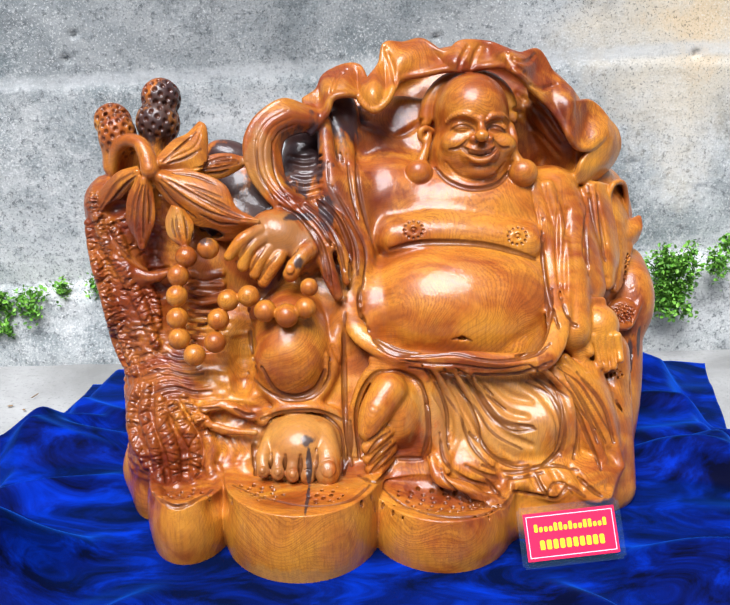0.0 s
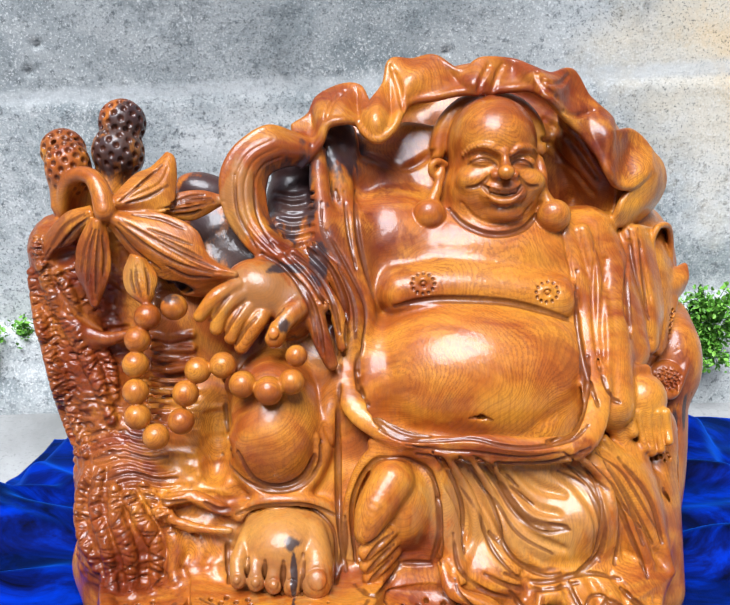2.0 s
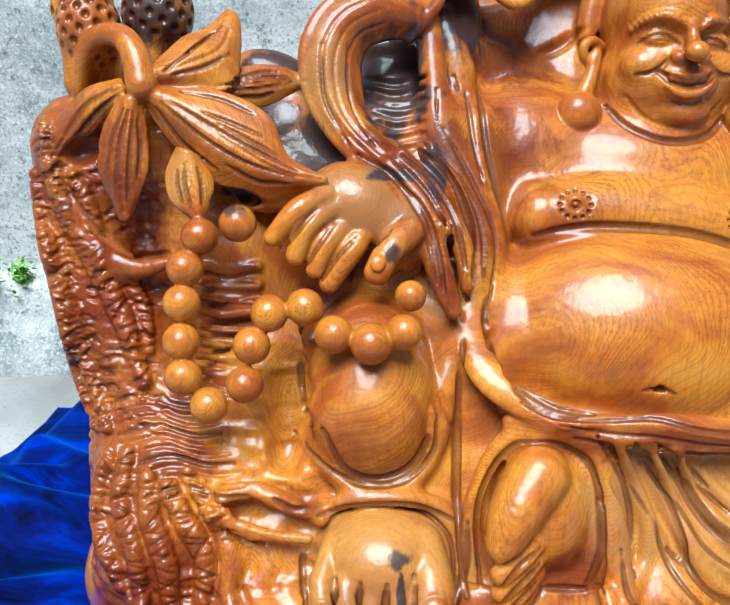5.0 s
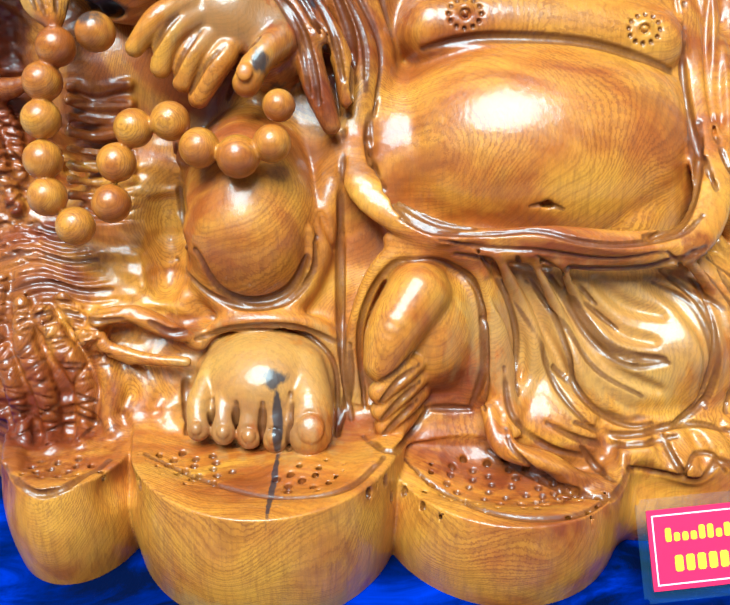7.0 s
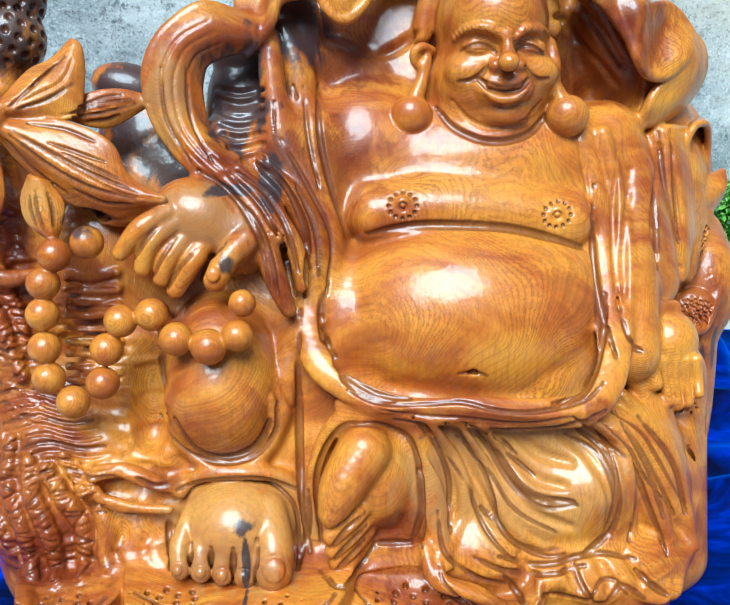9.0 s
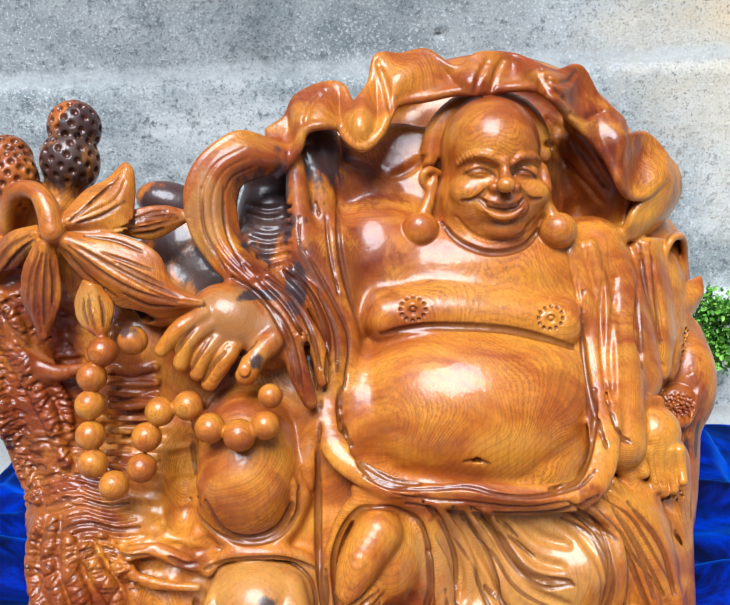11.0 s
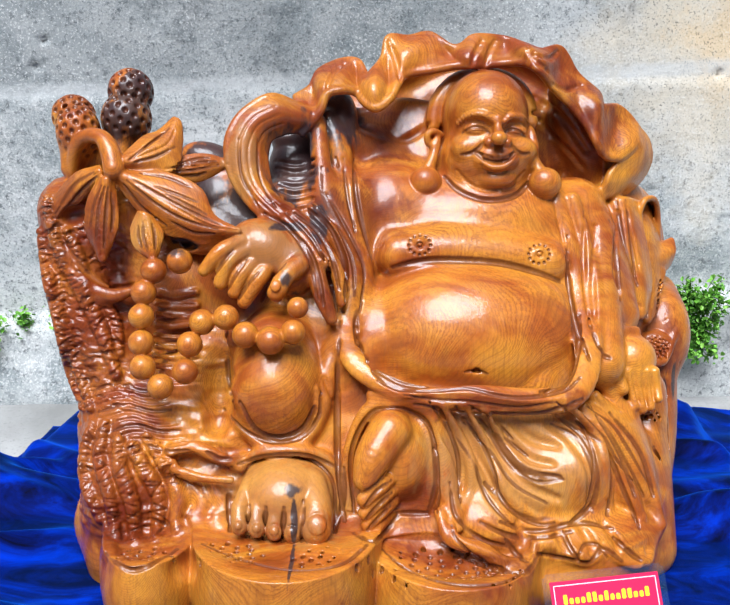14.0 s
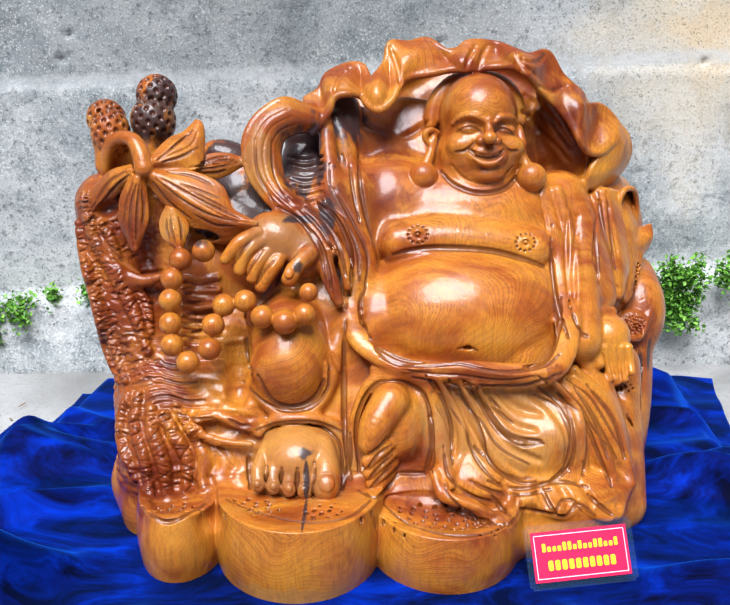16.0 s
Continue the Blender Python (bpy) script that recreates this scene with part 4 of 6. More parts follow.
tube([(0.3614, 1.182, 0.3172), (0.3644, 1.178, 0.2966), (0.3659, 1.168, 0.2748)], [0.0068, 0.0068, 0.0062], k=0.0025)
tube([(0.371, 1.182, 0.3172), (0.374, 1.178, 0.2966), (0.3744, 1.168, 0.286)], [0.0068, 0.0068, 0.0062], k=0.0025)
tube([(0.317, 1.191, 0.336), (0.320, 1.178, 0.317), (0.328, 1.166, 0.299)], [0.011, 0.010, 0.008], k=0.004)

for pts in ([(0.343, 1.180, 0.312), (0.353, 1.170, 0.275)], [(0.355, 1.180, 0.312), (0.362, 1.170, 0.275)], [(0.366, 1.180, 0.312), (0.371, 1.170, 0.281)]):
    carve(pts, 0.0024, 0.0015)
for pts in ([(0.293, 1.160, 0.291), (0.326, 1.150, 0.251), (0.387, 1.190, 0.216)], [(0.287, 1.180, 0.334), (0.312, 1.170, 0.294), (0.350, 1.170, 0.253)]):
    tube(pts, [0.005, 0.009, 0.005], k=0.008)

# raised knee, cuff, foot
egg((-0.107, 1.172, 0.311), (0.0595, 0.080, 0.086), (-15, 0, 0), k=0.004)
egg((-0.105, 1.148, 0.301), (0.0570, 0.068, 0.058), (-12, 0, 0), k=0.020)
tube([(-0.161, 1.166, 0.383), (-0.161, 1.146, 0.333), (-0.151, 1.121, 0.287), (-0.127, 1.104, 0.258), (-0.100, 1.098, 0.248), (-0.068, 1.104, 0.258), (-0.049, 1.118, 0.288), (-0.041, 1.141, 0.328), (-0.033, 1.166, 0.368)],
     [0.007, 0.008, 0.009, 0.010, 0.010, 0.010, 0.010, 0.009, 0.008], k=0.012)
carve([(-0.144, 1.105, 0.301), (-0.125, 1.088, 0.276), (-0.098, 1.082, 0.267), (-0.070, 1.088, 0.275), (-0.055, 1.105, 0.297)], 0.0048, 0.002, darken=True)
tube([(-0.055, 1.115, 0.316), (-0.052, 1.110, 0.299), (-0.055, 1.105, 0.280)], 0.004, k=0.003)
carve([(-0.045, 1.118, 0.329), (-0.040, 1.112, 0.319), (-0.034, 1.112, 0.301)], 0.0030, 0.003)
tube([(-0.182, 1.212, 0.381), (-0.175, 1.153, 0.301), (-0.158, 1.109, 0.248)], [0.010, 0.012, 0.008], k=0.02)
tube([(-0.143, 1.082, 0.229), (-0.171, 1.082, 0.244), (-0.199, 1.086, 0.254), (-0.223, 1.082, 0.246), (-0.215, 1.074, 0.229), (-0.184, 1.070, 0.221), (-0.152, 1.070, 0.218)],
     [0.006, 0.007, 0.007, 0.007, 0.007, 0.006, 0.004], k=0.004)
egg((-0.190, 1.084, 0.233), (0.032, 0.012, 0.010), (0, 12, 0), k=0.003, cut=True)
tube([(-0.147, 1.093, 0.229), (-0.120, 1.088, 0.243), (-0.081, 1.086, 0.248), (-0.042, 1.093, 0.235), (-0.021, 1.083, 0.188)], [0.005, 0.006, 0.006, 0.007, 0.006], k=0.012)
egg((-0.090, 1.100, 0.186), (0.062, 0.070, 0.050), (-18, 0, 0), k=0.005)
tube([(-0.131, 1.075, 0.2112), (-0.1394, 1.046, 0.1947), (-0.1382, 1.03, 0.1809)], [0.01, 0.01, 0.0095], k=0.0022)
tube([(-0.1149, 1.075, 0.2112), (-0.1196, 1.046, 0.1947), (-0.1187, 1.03, 0.178)], [0.0105, 0.0105, 0.01], k=0.0022)
tube([(-0.0982, 1.075, 0.2112), (-0.0991, 1.046, 0.1947), (-0.0984, 1.03, 0.175)], [0.011, 0.011, 0.0104], k=0.0022)
tube([(-0.0815, 1.075, 0.2112), (-0.0787, 1.046, 0.1947), (-0.0782, 1.03, 0.1736)], [0.012, 0.012, 0.0114], k=0.0022)
tube([(-0.0596, 1.075, 0.2112), (-0.0518, 1.046, 0.1947), (-0.0514, 1.03, 0.1794)], [0.019, 0.019, 0.0181], k=0.0022)
for c, r in (((-0.140, 1.030, 0.182), 0.0052), ((-0.119, 1.030, 0.179), 0.0054), ((-0.099, 1.030, 0.176), 0.0057), ((-0.079, 1.030, 0.175), 0.0060), ((-0.050, 1.025, 0.187), 0.0108), ((0.004, 1.045, 0.235), 0.0075)):
    q = onto(c)
    egg(q, (r * 1.3, 0.0042, r * 1.35), (-38, 0, 0), k=0.0012, cut=True)
    egg(q + np.array((0, 0.0022, -0.001)), (r, 0.0046, r * 1.1), (-38, 0, 0), k=0.0004)

for pts in ([(-0.128, 1.040, 0.202), (-0.129, 1.030, 0.168)], [(-0.109, 1.040, 0.200), (-0.110, 1.030, 0.165)], [(-0.088, 1.040, 0.200), (-0.089, 1.030, 0.163)], [(-0.066, 1.040, 0.209), (-0.067, 1.030, 0.163)]):
    carve(pts, 0.0032, 0.002, darken=True)

# lying foot with its leg
egg((0.046, 1.120, 0.230), (0.048, 0.060, 0.062), (-15, 0, 0), k=0.004)
tube([(0.033, 1.085, 0.276), (0.014, 1.064, 0.253), (0.006, 1.052, 0.231)], [0.026, 0.022, 0.016], k=0.006)
tube([(0.0362, 1.07, 0.2263), (0.0197, 1.05, 0.2213), (0.0038, 1.044, 0.2089)], 0.0095, k=0.002)
tube([(0.0376, 1.07, 0.2103), (0.0211, 1.05, 0.2051), (0.0051, 1.044, 0.1922)], 0.009, k=0.002)
tube([(0.0378, 1.07, 0.1941), (0.0225, 1.05, 0.1894), (0.0077, 1.044, 0.1769)], 0.0085, k=0.002)
tube([(0.0341, 1.07, 0.1771), (0.0219, 1.05, 0.1744), (0.0103, 1.044, 0.1636)], 0.008, k=0.002)
tube([(-0.016, 1.082, 0.189), (-0.014, 1.097, 0.247), (0.007, 1.107, 0.293), (0.043, 1.105, 0.302), (0.079, 1.102, 0.292), (0.098, 1.092, 0.257), (0.089, 1.077, 0.192)],
     [0.006, 0.007, 0.008, 0.008, 0.009, 0.010, 0.010], k=0.012)
egg((0.065, 1.095, 0.185), (0.024, 0.014, 0.026), k=0.008, cut=True)

# robe over the lying leg
egg((0.212, 1.170, 0.183), (0.135, 0.108, 0.080), (-14, 10, 0), k=0.012)
block((0.191, 1.151, 0.201), (0.135, 0.060, 0.070), (-24, 8, 0), 0.045, 0.012)
egg((0.253, 1.150, 0.205), (0.062, 0.085, 0.060), (-14, 10, 0), k=0.012)
egg((0.152, 1.100, 0.156), (0.060, 0.060, 0.040), k=0.012)
block((0.176, 1.145, 0.216), (0.140, 0.058, 0.085), (-24, 8, 0), 0.050, 0.015)
for pts, r in (([(0.079, 1.112, 0.291), (0.095, 1.093, 0.249), (0.104, 1.064, 0.199), (0.113, 1.041, 0.176)], .011),
               ([(0.270, 1.132, 0.289), (0.298, 1.119, 0.243), (0.319, 1.102, 0.200), (0.340, 1.087, 0.167)], .012),
               ([(0.289, 1.147, 0.297), (0.329, 1.138, 0.242), (0.356, 1.115, 0.186), (0.369, 1.091, 0.153)], .010)):
    tube(pts, [r * 0.6, r, r, r * 0.5], k=0.014)
for pts, r in (([(0.094, 1.089, 0.288), (0.112, 1.075, 0.251), (0.122, 1.055, 0.215), (0.128, 1.035, 0.187)], .0065), ([(0.115, 1.090, 0.290), (0.139, 1.074, 0.248), (0.156, 1.052, 0.210), (0.184, 1.028, 0.177)], .0065),
               ([(0.136, 1.089, 0.288), (0.161, 1.076, 0.254), (0.189, 1.060, 0.223), (0.228, 1.051, 0.208)], .0060), ([(0.177, 1.089, 0.287), (0.200, 1.082, 0.270), (0.229, 1.079, 0.262)], .0055),
               ([(0.155, 1.089, 0.288), (0.174, 1.081, 0.266), (0.198, 1.074, 0.248), (0.223, 1.071, 0.242)], .0050), ([(0.220, 1.088, 0.286), (0.247, 1.082, 0.269), (0.268, 1.068, 0.237), (0.265, 1.044, 0.199)], .0060),
               ([(0.138, 1.041, 0.194), (0.175, 1.030, 0.181), (0.226, 1.030, 0.181), (0.271, 1.039, 0.192)], .0060)):
    carve(pts, r, 0.006)
carve([(0.152, 1.084, 0.282), (0.176, 1.060, 0.252), (0.197, 1.052, 0.240), (0.228, 1.050, 0.237)], 0.0045, 0.002, darken=True)
carve([(0.144, 1.056, 0.225), (0.169, 1.038, 0.203), (0.194, 1.034, 0.193), (0.221, 1.042, 0.188)], 0.0045, 0.002, darken=True)
carve([(0.110, 1.090, 0.285), (0.138, 1.068, 0.247), (0.157, 1.049, 0.215)], 0.0026, 0.004)
carve([(0.088, 1.092, 0.284), (0.110, 1.070, 0.239), (0.115, 1.044, 0.199)], 0.0026, 0.004)
carve([(0.285, 1.119, 0.273), (0.304, 1.098, 0.225), (0.305, 1.071, 0.181)], 0.0030, 0.004)
egg((0.324, 1.155, 0.195), (0.050, 0.050, 0.095), (-20, -14, 0), k=0.014)
egg((0.302, 1.101, 0.140), (0.070, 0.045, 0.030), k=0.012)
# wavy hem spread on the base
egg((0.144, 1.085, 0.157), (0.062, 0.045, 0.045), k=0.012)
egg((0.238, 1.084, 0.146), (0.100, 0.048, 0.032), k=0.012)
HEM = [(0.091, 1.050, 0.189), (0.102, 1.028, 0.169), (0.137, 1.020, 0.161), (0.162, 1.014, 0.147), (0.188, 1.018, 0.144), (0.200, 1.036, 0.155), (0.223, 1.040, 0.157),
       (0.245, 1.036, 0.148), (0.261, 1.036, 0.143), (0.274, 1.052, 0.153), (0.295, 1.058, 0.152), (0.309, 1.050, 0.136), (0.339, 1.055, 0.125), (0.351, 1.075, 0.132)]
tube(HEM, [.006, .008, .008, .009, .008, .007, .007, .008, .008, .006, .007, .008, .008, .006], k=0.010, n=6)
for pts in ([(0.182, 1.035, 0.187), (0.188, 1.020, 0.167), (0.190, 1.013, 0.155)], [(0.254, 1.045, 0.181), (0.266, 1.032, 0.163), (0.269, 1.035, 0.146)], [(0.288, 1.065, 0.169), (0.302, 1.054, 0.153), (0.304, 1.047, 0.143)], [(0.226, 1.033, 0.184), (0.231, 1.022, 0.169), (0.238, 1.027, 0.155)]):
    carve(pts, 0.0055, 0.006)

# draped scarf and sleeve over the lifted arm
SCARF = [
    ((-0.066, 1.318, 0.625), (-0.065, 1.300, 0.608)), ((-0.089, 1.298, 0.634), (-0.084, 1.290, 0.603)), ((-0.119, 1.285, 0.644), (-0.101, 1.282, 0.601)), ((-0.147, 1.272, 0.630), (-0.119, 1.275, 0.594)), ((-0.164, 1.262, 0.611), (-0.125, 1.270, 0.581)),
    ((-0.172, 1.252, 0.586), (-0.126, 1.262, 0.564)), ((-0.167, 1.240, 0.554), (-0.120, 1.250, 0.537)), ((-0.151, 1.228, 0.528), (-0.106, 1.240, 0.520)), ((-0.124, 1.212, 0.504), (-0.081, 1.228, 0.504)), ((-0.090, 1.196, 0.487), (-0.054, 1.210, 0.481)), ((-0.062, 1.178, 0.462), (-0.035, 1.190, 0.445))]
outer, inner = [a for a, b in SCARF], [b for a, b in SCARF]
shell([outer, [tuple((np.array(a) + b) / 2 + np.array((0, -0.008, 0.002))) for a, b in SCARF], inner], [0.0042, 0.0100, 0.0050], 0.004)
tube(outer, 0.0046, k=0.002, n=6)
for u in (0.30, 0.55, 0.80):
    carve([tuple(np.array(a) * (1 - u) + np.array(b) * u) for a, b in SCARF[2:]], 0.0016, 0.0015)
for pts, r in (
        ([(-0.085, 1.205, 0.509), (-0.056, 1.195, 0.478), (-0.032, 1.178, 0.442), (-0.026, 1.165, 0.408)], .009),
        ([(-0.095, 1.200, 0.500), (-0.065, 1.180, 0.462), (-0.050, 1.160, 0.420), (-0.038, 1.150, 0.392)], .011),
        ([(-0.063, 1.225, 0.511), (-0.033, 1.215, 0.473), (-0.013, 1.200, 0.428), (-0.021, 1.175, 0.379)], .010),
        ([(-0.060, 1.305, 0.611), (-0.057, 1.285, 0.568), (-0.047, 1.258, 0.518), (-0.025, 1.240, 0.473), (-0.004, 1.225, 0.431), (-0.004, 1.200, 0.392)], .013),
        ([(-0.049, 1.330, 0.613), (-0.035, 1.315, 0.577), (-0.027, 1.290, 0.518), (-0.013, 1.268, 0.473), (0.004, 1.245, 0.428)], .018)):
    tube(pts, [r * 0.8] + [r] * (len(pts) - 2) + [r * 0.7], k=0.005)
carve([(-0.120, 1.185, 0.514), (-0.087, 1.178, 0.493), (-0.061, 1.160, 0.454), (-0.047, 1.140, 0.406)], 0.003, 0.003)
for pts in ([(-0.086, 1.210, 0.508), (-0.059, 1.200, 0.490), (-0.039, 1.180, 0.462), (-0.029, 1.170, 0.423)], [(-0.070, 1.230, 0.509), (-0.041, 1.210, 0.491), (-0.023, 1.190, 0.459), (-0.018, 1.170, 0.423)], [(-0.057, 1.240, 0.515), (-0.030, 1.220, 0.485), (-0.013, 1.200, 0.449), (-0.011, 1.180, 0.413)],
            [(-0.095, 1.190, 0.493), (-0.071, 1.180, 0.475), (-0.055, 1.160, 0.447), (-0.047, 1.150, 0.409)], [(-0.054, 1.270, 0.557), (-0.052, 1.250, 0.526), (-0.033, 1.230, 0.496), (-0.008, 1.210, 0.453)], [(-0.037, 1.280, 0.569), (-0.027, 1.270, 0.536), (-0.016, 1.250, 0.499)]):
    carve(pts, 0.0032, 0.0012, darken=True)
block((-0.059, 1.255, 0.440), (0.070, 0.040, 0.110), LEAN_BACK, 0.03, 0.02)
# arm in shade behind, and the black log
tube([(-0.057, 1.335, 0.562), (-0.017, 1.345, 0.579), (0.034, 1.360, 0.554)], [0.016, 0.022, 0.03], k=0.012)
egg((-0.093, 1.325, 0.532), (0.038, 0.034, 0.070), LEAN_BACK, k=0.008)
egg((-0.100, 1.345, 0.584), (0.026, 0.024, 0.018), k=0.006)
egg((-0.043, 1.365, 0.608), (0.030, 0.030, 0.046), LEAN_BACK, k=0.008)
egg((-0.187, 1.300, 0.497), (0.056, 0.036, 0.066), LEAN_BACK, k=0.008)
egg((-0.202, 1.320, 0.554), (0.044, 0.026, 0.026), (0, 20, 0), k=0.008)
egg((-0.132, 1.300, 0.464), (0.070, 0.050, 0.050), k=0.02)
carve([(-0.1163, 1.3, 0.5616), (-0.0898, 1.29, 0.5593), (-0.0659, 1.302, 0.5627)], 0.0035, 0.003)
carve([(-0.114, 1.294, 0.5522), (-0.0896, 1.284, 0.5499), (-0.0658, 1.296, 0.5532)], 0.0035, 0.003)
carve([(-0.1116, 1.288, 0.5428), (-0.0894, 1.278, 0.5406), (-0.0657, 1.29, 0.5439)], 0.0035, 0.003)
carve([(-0.1093, 1.282, 0.5335), (-0.0892, 1.272, 0.5314), (-0.0655, 1.284, 0.5345)], 0.0035, 0.003)
carve([(-0.1071, 1.276, 0.5242), (-0.0891, 1.266, 0.5222), (-0.0654, 1.278, 0.5252)], 0.0035, 0.003)
carve([(-0.1048, 1.27, 0.515), (-0.0889, 1.26, 0.513), (-0.0653, 1.272, 0.5159)], 0.0035, 0.003)
carve([(-0.1025, 1.264, 0.5058), (-0.0887, 1.254, 0.5039), (-0.0652, 1.266, 0.5067)], 0.0035, 0.003)

# hand with the beads
egg((-0.119, 1.196, 0.464), (0.049, 0.037, 0.038), (-20, 25, 0), k=0.006)
egg((-0.086, 1.190, 0.445), (0.030, 0.032, 0.036), k=0.008)
tube([(-0.1457, 1.172, 0.4807), (-0.1688, 1.156, 0.4718), (-0.1884, 1.15, 0.4501)], [0.0095, 0.01, 0.0076], k=0.0025)
tube([(-0.1383, 1.172, 0.472), (-0.1603, 1.156, 0.4604), (-0.1697, 1.15, 0.4352)], [0.0105, 0.011, 0.0084], k=0.0025)
tube([(-0.1269, 1.172, 0.4605), (-0.1454, 1.156, 0.4449), (-0.1534, 1.15, 0.4243)], [0.0105, 0.011, 0.0084], k=0.0025)
tube([(-0.1128, 1.172, 0.4537), (-0.1262, 1.156, 0.4381), (-0.1422, 1.15, 0.412)], [0.0105, 0.011, 0.0084], k=0.0025)
tube([(-0.076, 1.168, 0.455), (-0.093, 1.150, 0.443), (-0.103, 1.142, 0.426)], [.014, .012, .011], k=0.003)
egg((-0.103, 1.133, 0.437), (0.0065, 0.003, 0.0075), (-30, 0, 0), k=0.0006)

# bark trunk and the ground of the carving round it
tube([(-0.365, 1.245, 0.500), (-0.346, 1.225, 0.391), (-0.302, 1.182, 0.265), (-0.283, 1.118, 0.176)], [0.046, 0.051, 0.053, 0.056], k=0.02)
tube([(-0.325, 1.150, 0.118), (-0.262, 1.110, 0.142)], [0.038, 0.042], k=0.02)
egg((-0.266, 1.160, 0.223), (0.080, 0.070, 0.095), LEAN_BACK, k=0.03)
egg((-0.237, 1.245, 0.414), (0.085, 0.060, 0.090), LEAN_BACK, k=0.02)
egg((-0.227, 1.145, 0.383), (0.030, 0.026, 0.075), (-15, 0, 0), k=0.010, cut=True)
egg((-0.174, 1.130, 0.311), (0.020, 0.026, 0.060), (-15, 0, 0), k=0.012, cut=True)
tube([(-0.252, 1.176, 0.4144), (-0.2338, 1.184, 0.409), (-0.2044, 1.182, 0.4146)], 0.0034, k=0.006)
tube([(-0.252, 1.1718, 0.4025), (-0.2338, 1.1795, 0.3971), (-0.2046, 1.1778, 0.3991)], 0.0044, k=0.006)
tube([(-0.252, 1.1676, 0.3906), (-0.2337, 1.175, 0.3852), (-0.2048, 1.1736, 0.3835)], 0.0034, k=0.006)
tube([(-0.2521, 1.1634, 0.3787), (-0.2337, 1.1705, 0.3733), (-0.2044, 1.1694, 0.3786)], 0.0044, k=0.006)
tube([(-0.2521, 1.1592, 0.3668), (-0.2337, 1.166, 0.3614), (-0.2047, 1.1652, 0.3631)], 0.0034, k=0.006)
tube([(-0.2521, 1.155, 0.3548), (-0.2336, 1.1615, 0.3495), (-0.2049, 1.161, 0.3475)], 0.0044, k=0.006)
tube([(-0.2521, 1.1508, 0.3429), (-0.2336, 1.157, 0.3376), (-0.2045, 1.1568, 0.3427)], 0.0034, k=0.006)
tube([(-0.2522, 1.1466, 0.331), (-0.2336, 1.1525, 0.3257), (-0.2047, 1.1526, 0.3271)], 0.0044, k=0.006)
tube([(-0.2522, 1.1424, 0.3191), (-0.2336, 1.148, 0.3138), (-0.205, 1.1484, 0.3114)], 0.0034, k=0.006)
rough((-0.42, 1.00, 0.13), (-0.225, 1.34, 0.62), 0.0060, 0.0011, 1, (1.5, 1, 0.7))
rough((-0.42, 1.00, 0.13), (-0.13, 1.30, 0.38), 0.016, 0.0018, 2, (1.6, 1, 0.45))


def strand(pts, r, gap=0.0055, cut=0.0017):
    """A root strand of the bark, notched across by the chisel."""
    c = np.array([on(q, 0.0010) for q in curve_points(pts, 0.001, 5)[:, :3]])
    tube(c.tolist(), (r * (0.55 + 0.45 * np.sin(np.linspace(0.15, 0.9, len(c)) * math.pi))).tolist(), k=0.0035, n=2)
    run = np.concatenate([[0], np.cumsum(np.linalg.norm(np.diff(c, axis=0), axis=1))])
    for d in np.arange(gap * 0.5, run[-1], gap):
        d = d + RNG.uniform(-0.6, 0.6) * gap
        q = np.array([np.interp(d, run, c[:, i]) for i in range(3)])
        w = np.array([np.interp(d + 0.002, run, c[:, i]) for i in range(3)]) - q
        side = np.cross(w, SIGHT)
        side = side / max(np.linalg.norm(side), 1e-9) * r * RNG.uniform(0.6, 1.25)
        tilt = w / max(np.linalg.norm(w), 1e-9) * r * RNG.uniform(-0.7, 0.7)
        carve([tuple(q - side + tilt), tuple(q), tuple(q + side - tilt)], cut * RNG.uniform(0.6, 1.3), 0.0008, darken=RNG.rand() < 0.35)


for pts, r in (
        ([(-0.348, 1.160, 0.440), (-0.329, 1.150, 0.409), (-0.310, 1.140, 0.371), (-0.295, 1.130, 0.326)], .010), ([(-0.381, 1.190, 0.431), (-0.363, 1.170, 0.381), (-0.348, 1.150, 0.332), (-0.329, 1.130, 0.282)], .009), ([(-0.315, 1.150, 0.416), (-0.295, 1.140, 0.392), (-0.289, 1.130, 0.354)], .007),
        ([(-0.398, 1.210, 0.481), (-0.391, 1.200, 0.428), (-0.378, 1.190, 0.374), (-0.363, 1.170, 0.316), (-0.343, 1.150, 0.273)], .008), ([(-0.387, 1.210, 0.522), (-0.378, 1.200, 0.483), (-0.363, 1.180, 0.444)], .009), ([(-0.358, 1.190, 0.486), (-0.341, 1.170, 0.458), (-0.331, 1.150, 0.423)], .008),
        ([(-0.324, 1.120, 0.265), (-0.332, 1.110, 0.233), (-0.330, 1.100, 0.194), (-0.311, 1.080, 0.160)], .009), ([(-0.309, 1.120, 0.265), (-0.312, 1.100, 0.231), (-0.298, 1.080, 0.197), (-0.285, 1.050, 0.152)], .009), ([(-0.291, 1.110, 0.248), (-0.288, 1.100, 0.216), (-0.269, 1.070, 0.188), (-0.263, 1.050, 0.148)], .010),
        ([(-0.275, 1.110, 0.241), (-0.256, 1.090, 0.218), (-0.237, 1.070, 0.192), (-0.238, 1.050, 0.152)], .010), ([(-0.257, 1.110, 0.255), (-0.235, 1.090, 0.229), (-0.216, 1.070, 0.203), (-0.213, 1.050, 0.163)], .008)):
    strand(pts, r)
